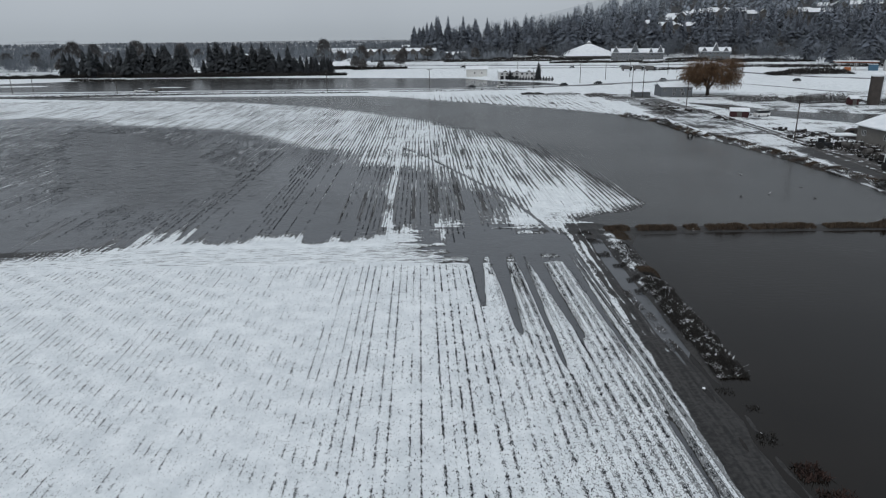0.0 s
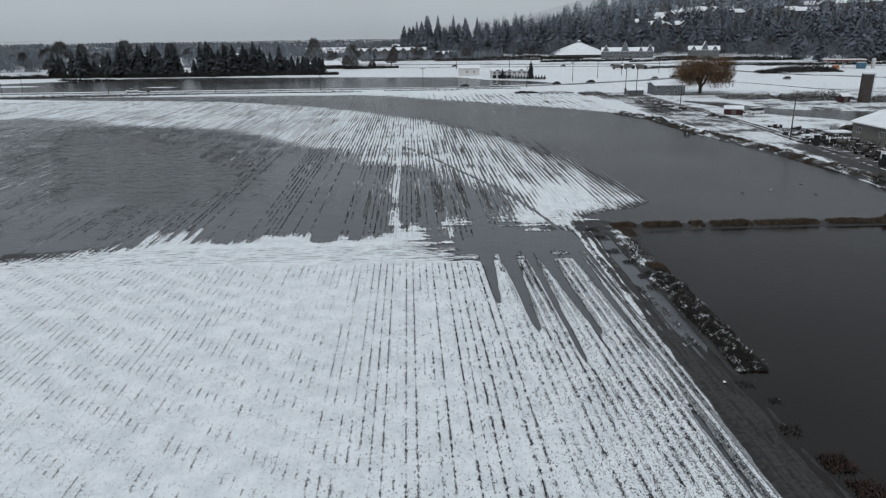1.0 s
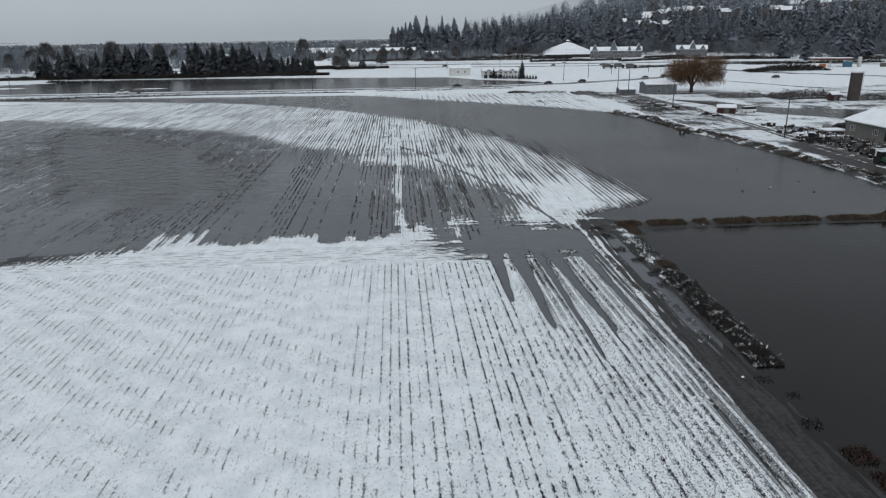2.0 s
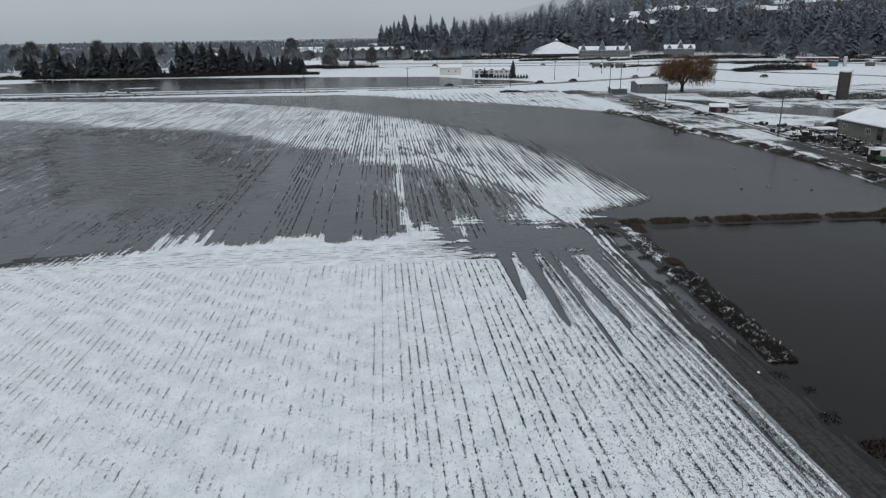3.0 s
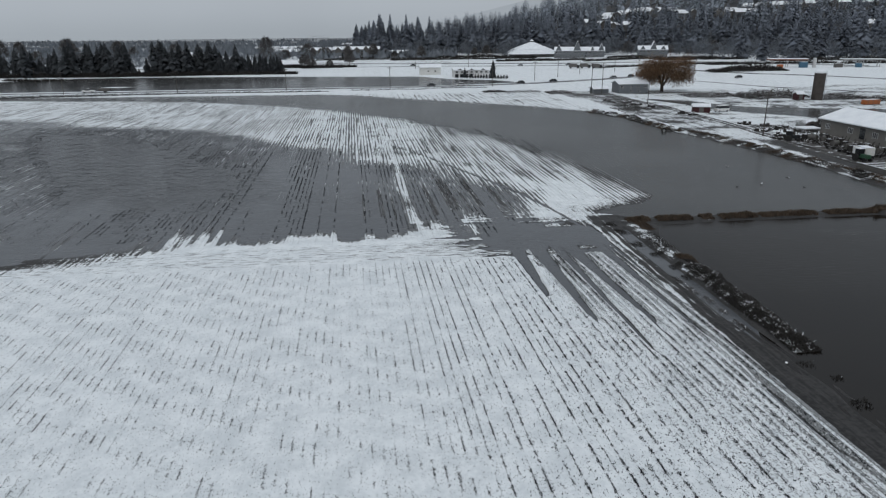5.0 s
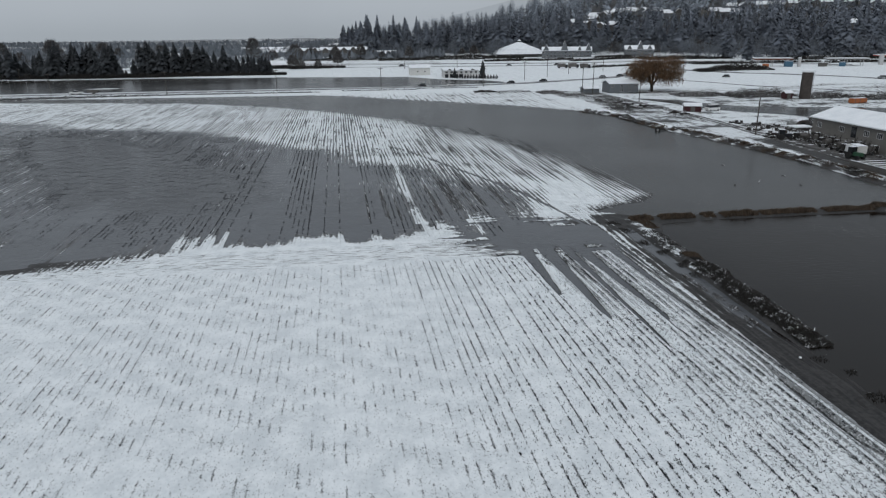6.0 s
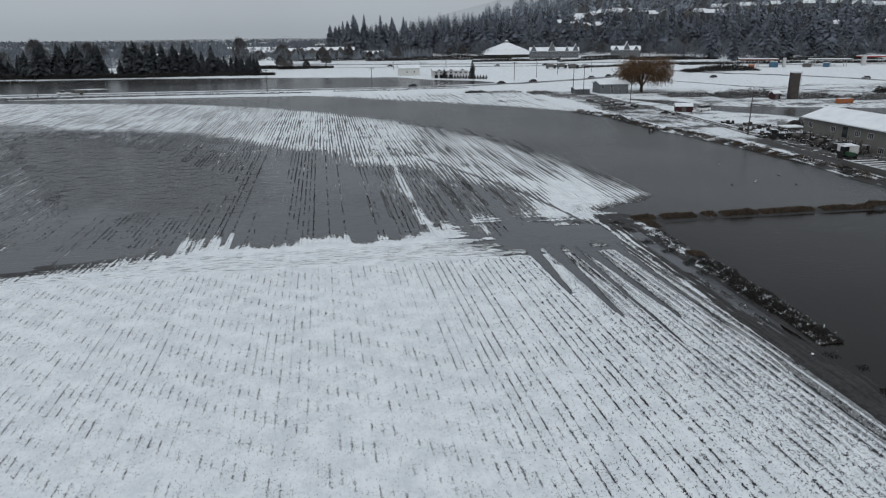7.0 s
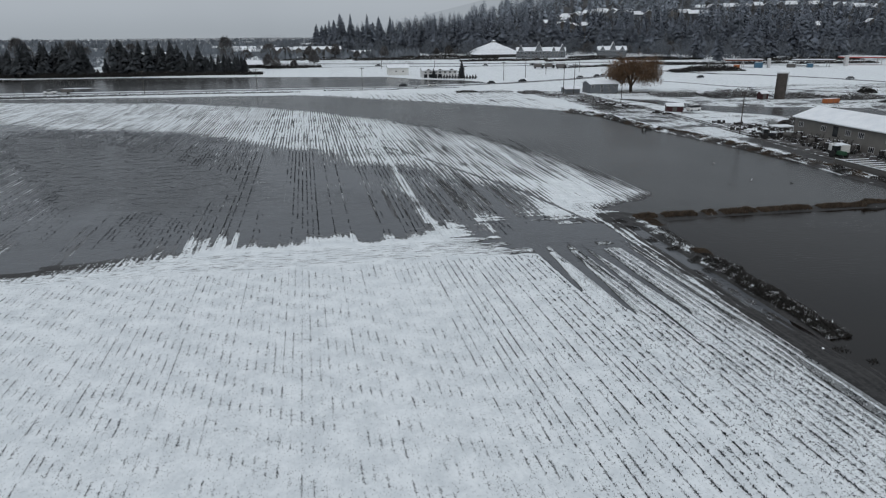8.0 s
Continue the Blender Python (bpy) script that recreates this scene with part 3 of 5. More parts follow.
def stubble():
    """Broken stalks left along the rows, as many small upright blades."""
    r = np.random.RandomState(9)
    n = 230000
    k = np.floor(r.uniform(-62 / 0.76, 19 / 0.76, n))
    y = 27 + 50 * r.random_sample(n) ** 1.15
    clod = np.modf(np.abs(np.sin(np.floor(y / 0.33 + 0.37 * k) * 12.9898 + k * 78.233) * 43758.5453))[0]
    x = k * 0.76 - SLOPE * (y - 60)
    stray = r.random_sample(n) < 0.05 + 0.05 * ease(x, 0, 14)
    some = ((clod < 0.58) | stray) & (x < 18.6)
    k, y, x, stray = k[some], y[some], x[some], stray[some]
    n = len(x)
    x = x + r.normal(0, 0.028, n) + r.normal(0, 0.05, n) * ease(x, -2, 8)
    z, _, tilled, _, _, stub, _ = land(x, y)
    keep = ((stub * tilled > 0.24 + 0.5 * r.random_sample(n)) | (stray & (tilled > 0.5))) & (z > 0.02)
    x = np.where(stray, x + r.uniform(-0.35, 0.35, n), x)
    x, y, z = x[keep], y[keep], z[keep]
    big = 0.58 + 0.52 * ease(x, -14, 6)
    # drowned rows, where coarser stalks stand out of the shallows
    n = 480000
    k = np.floor(r.uniform(-150 / 0.76, 30 / 0.76, n))
    y2 = 50 + 165 * r.random_sample(n) ** 0.8
    x2 = k * 0.76 + r.normal(0, 0.045, n) - SLOPE * (y2 - 60)
    run = np.modf(np.abs(np.sin(np.floor(y2 / 1.7 + 0.31 * k) * 12.9898 + k * 78.233) * 43758.5453))[0]
    some = (run < 0.74) & (r.random_sample(n) < (0.7 + 0.4 * ripple(x2 * 2, y2 * 0.25, 8)) * np.where(x2 < -55, 0.62, 1.0)) & ((y2 > 90) | ((x2 > 3) & (x2 < 18.6))) & (edge_distance(x2, y2, CORE) > -4)
    x2, y2 = x2[some], y2[some]
    n = len(x2)
    z2, _, t2, _, _, s2, _ = land(x2, y2)
    keep = (s2 * t2 > 0.45 + 0.4 * r.random_sample(n)) & (z2 > -0.075) & (z2 < np.where(y2 < 92, 0.20, np.where(x2 > -25, 0.15, 0.07)))
    x, y, z = np.append(x, x2[keep]), np.append(y, y2[keep]), np.append(z, np.maximum(0, z2[keep]))
    big = np.append(big, np.where(x2[keep] < -40, 1.2, 1.4))
    m = len(x)
    verts = []
    for _ in range(2):
        a = r.uniform(0, 6.283, m)
        w, h = r.uniform(0.012, 0.052, m) * big, r.uniform(0.02, 0.12, m) * big
        ox, oy = r.normal(0, 0.022, m), r.normal(0, 0.07, m) * big
        c, s = np.cos(a) * w, np.sin(a) * w
        verts.append(np.stack([np.stack([x + ox - c, y + oy - s, z - 0.02], -1), np.stack([x + ox + c, y + oy + s, z - 0.02], -1),
                               np.stack([x + ox + r.normal(0, 0.05, m), y + oy + r.normal(0, 0.05, m), z + h], -1)], 1))
    v = np.concatenate(verts).reshape(-1, 3)
    me = bpy.data.meshes.new("stubble")
    me.vertices.add(len(v))
    me.vertices.foreach_set("co", v.astype(np.float32).ravel())
    me.loops.add(len(v))
    me.loops.foreach_set("vertex_index", np.arange(len(v), dtype=np.int32))
    me.polygons.add(len(v) // 3)
    me.polygons.foreach_set("loop_start", np.arange(0, len(v), 3, dtype=np.int32))
    me.update(calc_edges=True)
    me.materials.append(STUBBLE)
    tagged(new("stubble", me), "dark broken crop stalks poking through the snow in rows", "stubble", kind="stuff")


def height(x, y):
    return float(land(np.array([float(x)]), np.array([float(y)]))[0][0])


ground_sheet()
stubble()


def pool_sheet(pts, mat, label):
    bm = bmesh.new()
    bm.faces.new([bm.verts.new((x, y, 0.0)) for x, y in pts])
    return tagged(part("water", bm, mat), label, "water", kind="structure")


SHORE = [(-345, 305), (-200, 305), (-82, 276), (-45, 252), (-23, 231), (-7, 208), (8, 185), (16, 166), (22, 142), (26, 118), (23, 101), (21, 95), (21, 91.0)]
MUD_EDGE = [(20, 47), (21.2, 48.5), (22.1, 51.5), (23.2, 54), (23.7, 58.5), (24, 60), (24, 91.0)]
pool_sheet([(-345, -70), (20, -70)] + MUD_EDGE + [(21, 91.0)] + SHORE[-2::-1], WATER_SHALLOW, "shallow grey slushy water standing between the furrows")
pool_sheet(SHORE + [(190, 91.0), (190, 480), (-345, 480)], WATER, "grey flood water filling the channel and low fields")
pool_sheet([(20, -70)] + MUD_EDGE + [(96, 91.0), (96, -70)], WATER_BROWN, "dark brown flood water between muddy lane and dyke")


# ---- trees and shrubs ----
def fir_mesh(name, tall, wide, boughs, seed, mat, low=0.1):
    """Crown of drooping boughs in layers with gaps and uneven sides; each bough is a bent spray with a forked tip."""
    r = random.Random(seed)
    verts, faces = [], []
    sides = [r.uniform(0.62, 1.15) for _ in range(9)]
    beat, shift = r.uniform(0.75, 1.15), r.uniform(0, 6.283)
    for i in range(boughs):
        h = low + (1 - low) * (i / boughs) ** 0.88
        if r.random() < 0.1:
            continue
        a = i * 2.4 + r.uniform(-0.5, 0.5)
        layer = 1 + 0.22 * math.sin(h * tall * 6.283 / (tall * 0.085 * beat) + shift)
        reach = wide * min(1.0, 1.42 * (1 - h)) ** 0.9 * (0.72 + 0.28 * min(1, h / 0.3)) * r.uniform(0.5, 1.12) * layer * sides[int(a / 0.698) % 9] + 0.014 * tall
        c, s = math.cos(a), math.sin(a)
        z0 = h * tall
        half = reach * r.uniform(0.22, 0.4)
        lift = reach * r.uniform(0.02, 0.2)
        drop = reach * r.uniform(0.15, 0.42)
        b = len(verts)
        verts.append((c * 0.1, s * 0.1, z0 + lift * 0.2))
        for sgn in (-1, 1):
            out = reach * r.uniform(0.5, 0.85)
            verts.append((c * out - s * half * sgn, s * out + c * half * sgn, z0 + lift - half * 0.5 - drop * r.uniform(0, 0.5)))
        verts.append((c * reach, s * reach, z0 - drop))
        verts.append((c * reach * 0.5, s * reach * 0.5, z0 + lift + half * 0.25))
        faces += [(b, b + 1, b + 4), (b + 1, b + 3, b + 4), (b + 3, b + 2, b + 4), (b + 2, b, b + 4)]
    return soup(name, verts, faces, mat)


def trunk_mesh(name, tall, radius, mat=None, bend=0.0):
    bm = bmesh.new()
    tube(bm, (0, 0, -0.6), (bend, 0, tall * 0.5), radius, radius * 0.6, 7)
    tube(bm, (bend, 0, tall * 0.5), (bend * 0.4, 0, tall), radius * 0.6, 0.04, 6)
    return place_mesh(name, bm, mat or BARK)


def tree(name, crown, trunk, label, group):
    ob = thing(name, pose(0, 0, 0), label, "tree", group)
    part("trunk", trunk, None, ob)
    part("crown", crown, None, ob)
    return ob


def twig_mesh(name, tall, wide, count, seed, mat, droop=0.0, low=0.2, thick=0.06):
    """A bare crown: limbs that fork into many fine twigs."""
    r = random.Random(seed)
    verts, faces = [], []

    def blade(a, b, w):
        d = (b - a).normalized()
        n = d.cross(Vector((r.uniform(-1, 1), r.uniform(-1, 1), r.uniform(-1, 1)))).normalized() * w
        k = len(verts)
        verts.extend([a - n, a + n, b])
        faces.append((k, k + 1, k + 2))

    for _ in range(count):
        a = r.uniform(0, 6.283)
        e = r.uniform(0.15, 1.0)
        rad = wide * math.sqrt(r.random()) * math.sin(math.pi * min(1, e * 0.85 + 0.12)) ** 0.6
        p = Vector((rad * math.cos(a), rad * math.sin(a), tall * (low + (1 - low) * e * (1 - 0.3 * (rad / wide) ** 2))))
        for _ in range(3):
            out = Vector((math.cos(a) * r.uniform(0.2, 1), math.sin(a) * r.uniform(0.2, 1), r.uniform(0.2, 1.0) - droop * 2.0)) + Vector((r.uniform(-.6, .6), r.uniform(-.6, .6), 0))
            blade(p, p + out.normalized() * r.uniform(0.08, 0.2) * tall, thick * r.uniform(0.6, 1.4))
    return soup(name, verts, faces, mat)


def limb_mesh(name, tall, wide, radius, seed, mat=None, fork=0.22):
    r = random.Random(seed)
    bm = bmesh.new()
    tube(bm, (0, 0, -0.5), (0, 0, tall * fork), radius, radius * 0.8, 8)
    for i in range(7):
        a = i * 0.9 + r.uniform(-0.2, 0.2)
        m = Vector((math.cos(a) * wide * 0.35, math.sin(a) * wide * 0.35, tall * r.uniform(0.4, 0.55)))
        tip = Vector((math.cos(a) * wide * 0.8, math.sin(a) * wide * 0.8, tall * r.uniform(0.6, 0.9)))
        tube(bm, (0, 0, tall * fork * 0.9), m, radius * 0.5, radius * 0.3, 6)
        tube(bm, m, tip, radius * 0.3, 0.05, 5)
    return place_mesh(name, bm, mat or BARK)


# dark firs in a shelter belt along the far side of the flooded fields
BELT = [tree("fir_tree", fir_mesh("crown", h, w, n, s, FIR, 0.04), trunk_mesh("trunk", h, 0.35), "dark conifer in a shelter belt behind the flood", "shelter belt conifers")
        for h, w, n, s in ((24, 6.6, 330, 1), (20, 6.2, 290, 2), (22, 5.4, 310, 3), (15, 5.6, 250, 4))]
rnd = random.Random(11)
first = [True] * 4


def stand(models, used, k, x, y, scale):
    m = pose(x, y, height(x, y) - 0.1, 0, 0, rnd.uniform(0, 360)) @ Matrix.Scale(scale, 4)
    if used[k]:
        used[k] = False
        models[k].matrix_basis = m
        return models[k]
    o = copy_thing(models[k], pose(0, 0, 0))
    o.matrix_basis = m
    return o


for x0, x1, count, tall in ((-264, -228, 22, 0.80), (-227, -211, 10, 0.88), (-207, -180, 22, 1.04), (-180, -160, 8, 0.42), (-161, -149, 8, 1.02), (-149, -130, 14, 0.90),
                            (-131, -116, 12, 0.98), (-117, -100, 12, 0.80), (-101, -74, 18, 0.52)):
    for i in range(count):
        x = x0 + (x1 - x0) * (i + rnd.uniform(0, 1)) / count
        low = rnd.random() < 0.3
        stand(BELT, first, 3 if low else rnd.randrange(3), 0.94 * x, 467 + 0.05 * (x + 180) + rnd.uniform(0, 16), 0.95 * tall * rnd.uniform(0.72, 1.18) * (0.85 if low else 1.0))

# clearings round the houses on the hill, where only low growth stands
TERRACE = [(256, 831), (274, 848), (295, 868), (313, 871), (330, 871), (343, 860), (357, 851), (373, 826), (409, 805), (427, 791), (260, 812), (276, 790),
           (456, 825), (478, 820), (497, 815), (526, 812), (550, 801), (582, 782), (600, 766), (620, 752), (502, 673), (566, 668)]


def clearing(x, y):
    """Below a house on the slope the trees are kept short, for its view."""
    for hx, hy in TERRACE:
        n = math.hypot(hx, hy)
        along, across = ((hx - x) * hx + (hy - y) * hy) / n, ((hx - x) * hy - (hy - y) * hx) / n
        if -6 < along < 60 and abs(across) < 8:
            return True
    return False


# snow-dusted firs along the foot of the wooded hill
WOOD_FIRS = [tree("fir_tree", fir_mesh("crown", h, w, n, s, FIR_SNOW_HAZE, 0.05), trunk_mesh("trunk", h, 0.4), "tall fir dusted with snow on the hillside", "hillside firs")
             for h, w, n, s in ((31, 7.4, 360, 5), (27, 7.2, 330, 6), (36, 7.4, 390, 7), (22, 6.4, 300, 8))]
first = [True] * 4


def hill_xy(a, d):
    """A place a metres along the foot of the hill and d metres up behind it."""
    return -40 + a * 0.895 + d * 0.447, 820 - a * 0.447 + d * 0.895


for i in range(185):
    x, y = hill_xy(rnd.uniform(12, 640), rnd.uniform(5, 70))
    if 125 < i < 150:
        x, y = rnd.uniform(285, 470), rnd.uniform(505, 600)
    if i >= 150:
        x, y = hill_xy(rnd.uniform(8, 280), rnd.uniform(2, 60))
    if clearing(x, y) and rnd.random() < 0.6:
        continue
    stand(WOOD_FIRS, first, rnd.randrange(4), x, y, rnd.uniform(0.78, 1.14) * (1.1 if x < 230 else 1.0))


def woodland(count, near, deep, power, mat, seed, label):
    """The woods further up the slope, as one mass of single trees."""
    r = random.Random(seed)
    shapes = []
    for s in range(5):
        me = fir_mesh("tmp", 1.0, 0.25, 84, 40 + s, mat, 0.03)
        v = np.empty(len(me.vertices) * 3)
        me.vertices.foreach_get("co", v)
        shapes.append((v.reshape(-1, 3) * (1, 1, 1), np.array([p.vertices[:] for p in me.polygons])))
        bpy.data.meshes.remove(me)
    places = [hill_xy(r.uniform(15, 900), near + deep * r.random() ** power) for _ in range(count)]
    xs, ys = np.array(places).T
    zs = land(xs, ys)[0]
    vs, fs, n = [], [], 0
    for x, y, z in zip(xs, ys, zs):
        v, f = r.choice(shapes)
        h = r.uniform(15, 35) * (0.5 if clearing(x, y) else 1.0)
        a = r.uniform(0, 6.28)
        c, s = math.cos(a), math.sin(a)
        w = np.stack([v[:, 0] * c - v[:, 1] * s, v[:, 0] * s + v[:, 1] * c, v[:, 2]], -1) * h + (x, y, z - 0.5)
        vs.append(w)
        fs.append(f + n)
        n += len(v)
    me = bpy.data.meshes.new("woodland")
    vs, fs = np.concatenate(vs), np.concatenate(fs).astype(np.int32)
    me.vertices.add(len(vs))
    me.vertices.foreach_set("co", vs.astype(np.float32).ravel())
    me.loops.add(fs.size)
    me.loops.foreach_set("vertex_index", fs.ravel())
    me.polygons.add(len(fs))
    me.polygons.foreach_set("loop_start", (np.arange(len(fs)) * 3).astype(np.int32))
    me.update(calc_edges=True)
    me.materials.append(mat)
    tagged(new("woodland", me), label, "woods", kind="stuff")


woodland(560, 12, 185, 1.0, FIR_SNOW_HAZE, 21, "snow-dusted conifer woods on the lower hillside")
woodland(780, 150, 460, 1.15, FIR_HAZE, 22, "conifer woods high on the hillside, paled by painted haze")


def leafless_woods(cx, cy, h, seed, mat, label, per=112):
    """Bare broadleaved trees, each a crown of fine upward twigs."""
    r = np.random.RandomState(seed)
    k = len(cx)
    t = np.repeat(np.arange(k), per)
    n = k * per
    a, e, rad = r.uniform(0, 6.283, n), r.random_sample(n), np.sqrt(r.random_sample(n))
    w = h[t] * 0.34 * rad * np.sin(np.pi * np.clip(0.15 + 0.8 * e, 0, 1)) ** 0.6
    x, y = cx[t] + w * np.cos(a), cy[t] + w * np.sin(a)
    z = land(cx, cy)[0][t] + h[t] * (0.12 + 0.78 * e)
    b, s = r.uniform(0, 6.283, n), r.uniform(0.12, 0.3, n)
    tip = np.stack([x + np.cos(a) * r.uniform(0, 1.5, n), y + np.sin(a) * r.uniform(0, 1.5, n), z + r.uniform(0.8, 2.6, n)], -1)
    v = np.stack([np.stack([x - s * np.cos(b), y - s * np.sin(b), z], -1), np.stack([x + s * np.cos(b), y + s * np.sin(b), z], -1), tip], 1).reshape(-1, 3)
    me = soup("leafless_woods", v.tolist(), [(i, i + 1, i + 2) for i in range(0, len(v), 3)], mat)
    tagged(new("leafless_woods", me), label, "woods", kind="stuff")


def slope_woods():
    """Between the firs of the hill, along its foot and round the filling station."""
    r = np.random.RandomState(15)
    k = 1150
    ab = np.stack([r.uniform(-40, 900, k), 5 + 520 * r.random_sample(k) ** 1.4], -1)
    ab[: k // 3, 1] = r.uniform(-45, 12, k // 3)
    cx, cy = hill_xy(ab[:, 0], ab[:, 1])
    q = slice(k // 3 - 60, k // 3 + 90)
    cx[q], cy[q] = r.uniform(270, 500, 150), r.uniform(478, 640, 150)
    h = r.uniform(9, 19, k) * np.array([0.6 if clearing(x, y) else 1.0 for x, y in zip(cx, cy)])
    leafless_woods(cx, cy, h, 16, GREY_TWIGS, "hazy grey leafless trees between the firs")


def plain_woods():
    """Bare woods on the plain behind the shelter belt, thinning to the north."""
    r = np.random.RandomState(18)
    k = 640
    cy = 545 + 520 * r.random_sample(k) ** 1.5
    cx = r.uniform(-0.72, -0.10, k) * cy
    cx[:60], cy[:60] = r.uniform(-350, -262, 60), r.uniform(500, 560, 60)
    leafless_woods(cx, cy, r.uniform(7, 15, k), 19, HAZE_FAR, "grey leafless woods behind the dark shelter belt", 90)


slope_woods()
plain_woods()


def willow_mesh(tall, wide, count, seed):
    """Strands that rise from the limbs in lobes, arch over and hang."""
    r = random.Random(seed)
    verts, faces = [], []
    lobes = [(i * 2.4, wide * r.uniform(0.15, 0.85), tall * r.uniform(0.33, 0.8), r.uniform(2.8, 4.4)) for i in range(32)]
    for _ in range(count):
        a, d, h, s = r.choice(lobes)
        p = Vector((math.cos(a) * d, math.sin(a) * d, h)) + Vector((r.gauss(0, 1), r.gauss(0, 1), r.gauss(0, 0.75))) * s * 0.55
        out = Vector((p.x, p.y, 0)).normalized() * r.uniform(0.4, 1.3)
        q = p.copy()
        w = r.uniform(0.04, 0.10)
        side = Vector((r.uniform(-1, 1), r.uniform(-1, 1), 0)).normalized() * w
        fall = r.uniform(0.12, 0.42)
        for step in range(4):
            n = q + out * (0.8 - 0.2 * step) + Vector((r.uniform(-.3, .3), r.uniform(-.3, .3), 0.5 - fall * (step + 0.6)))
            if n.z < 2.2 or n.xy.length > wide * 1.12:
                break
            k = len(verts)
            verts.extend([q - side, q + side, n + side, n - side])
            faces.append((k, k + 1, k + 2, k + 3))
            k = len(verts)
            tip = q + Vector((r.uniform(-1, 1), r.uniform(-1, 1), r.uniform(-0.9, 0.3)))
            verts.extend([q - side * 0.7, q + side * 0.7, tip])
            faces.append((k, k + 1, k + 2))
            q = n
    return soup("crown", verts, faces, WILLOW)


# the great willow by the grey house
willow = thing("willow_tree", pose(116.9, 290.5, height(116.9, 290.5) - 0.1), "large bare willow with orange-brown drooping twigs", "tree")
part("trunk", limb_mesh("trunk", 15, 9, 0.85, 3, None, 0.16), None, willow)
part("crown", willow_mesh(16.0, 12.3, 6000, 4), None, willow)


# ---- buildings ----
def gable_house(name, m, wide, deep, eave, ridge, wall, label, category, over=0.5, along="x", roof_mat=None):
    """A house with its ridge along x; wide in x, deep in y, from its middle."""
    ob = thing(name, m, label, category)
    w, d = wide / 2, deep / 2
    bm = bmesh.new()
    pts = [(-d, -0.5), (d, -0.5), (d, eave), (0, ridge), (-d, eave)]
    a = [bm.verts.new((-w, y, z)) for y, z in pts]
    b = [bm.verts.new((w, y, z)) for y, z in pts]
    bm.faces.new(a[::-1]), bm.faces.new(b)
    for i in range(5):
        bm.faces.new((a[i], a[(i + 1) % 5], b[(i + 1) % 5], b[i]))
    bmesh.ops.recalc_face_normals(bm, faces=bm.faces)
    part("wall", bm, wall, ob)
    bm = bmesh.new()
    t = 0.25
    rise = (ridge - eave) / d
    for s in (-1, 1):
        q = [(s * (d + over), eave - over * rise), (0, ridge), (0, ridge + t), (s * (d + over), eave - over * rise + t)]
        a = [bm.verts.new((-w - over, y, z + 0.03)) for y, z in q]
        b = [bm.verts.new((w + over, y, z + 0.03)) for y, z in q]
        bm.faces.new(a), bm.faces.new(b[::-1])
        for i in range(4):
            bm.faces.new((a[i], b[i], b[(i + 1) % 4], a[(i + 1) % 4]))
    bmesh.ops.recalc_face_normals(bm, faces=bm.faces)
    part("roof", bm, roof_mat or SNOW, ob, "snow-covered roof")
    return ob


def window(parent, x, y, z, w, h, face, bars=1):
    """A framed window on a wall: face is the outward axis, +-x or +-y."""
    win = new("window")
    win.parent = parent
    turn = {"-y": 0, "+x": 90, "+y": 180, "-x": -90}[face]
    win.matrix_basis = pose(x, y, z, 0, 0, turn)
    t = 0.09
    bm = boxes((-w / 2, w / 2, -0.06, 0.02, -h / 2, -h / 2 + t), (-w / 2, w / 2, -0.06, 0.02, h / 2 - t, h / 2), (-w / 2, -w / 2 + t, -0.06, 0.02, -h / 2 + t, h / 2 - t), (w / 2 - t, w / 2, -0.06, 0.02, -h / 2 + t, h / 2 - t))
    for i in range(bars):
        c = -w / 2 + (i + 1) * w / (bars + 1)
        box(bm, c - 0.05, c + 0.05, -0.05, 0.02, -h / 2 + t, h / 2 - t)
    part("frame", bm, TRIM, win)
    part("pane", boxes((-w / 2 + t, w / 2 - t, -0.02, 0.015, -h / 2 + t, h / 2 - t)), GLASS, win)
    return win


# long two-storey building by the lane; its ridge runs along y
shop = gable_house("long_building", pose(105, 121, 0.5, 0, 0, 90), 68, 13, 5.35, 7.55, WALL_BEIGE, "long beige two-storey building with a snowy roof", "building", 0.6)
for i in range(17):
    yy = 31.5 - i * 4.0
    for zz, off in ((3.7, 0.0), (1.0, 0.4)):
        if i == 3 and zz > 3:
            part("door", boxes((yy - 0.8, yy + 0.8, 6.45, 6.58, 2.3, 4.7)), GLASS, shop, "dark loft doorway")
        elif (i * 7 + int(zz)) % 5:
            window(shop, yy + off, 6.5, zz, 1.7, 1.3, "+y", 2)

house = gable_house("grey_house", pose(102, 290, height(102, 290)), 13.0, 9, 3.9, 5.0, WALL_GREY, "grey two-storey house with a snowy roof beside the willow", "house")
for xx, zz in ((-5.2, 2.9), (-1, 2.9), (2.0, 2.9), (5.2, 2.9), (-1, 1.1), (2.6, 1.1)):
    window(house, xx, -4.5, zz, 1.3, 1.2, "-y")
garage = gable_house("garage", pose(88.5, 291, height(88.5, 291)), 6.5, 6, 1.9, 2.6, WALL_GREY, "small grey garage beside the house", "shed")
barn = gable_house("white_barn", pose(27.8, 440, height(27.8, 440)), 13, 9, 4.5, 6.2, WALL_WHITE, "white barn with a snowy gable roof at the flood's edge", "barn")
window(barn, -1.5, -4.5, 2.2, 1, 1, "-y"), window(barn, 3, -4.5, 2.2, 1, 1, "-y")
villa = gable_house("villa", pose(49.5, 411, height(49.5, 411)), 21, 10, 4.1, 5.3, WALL_PALE, "pale two-storey villa with arches behind a hedge", "house")
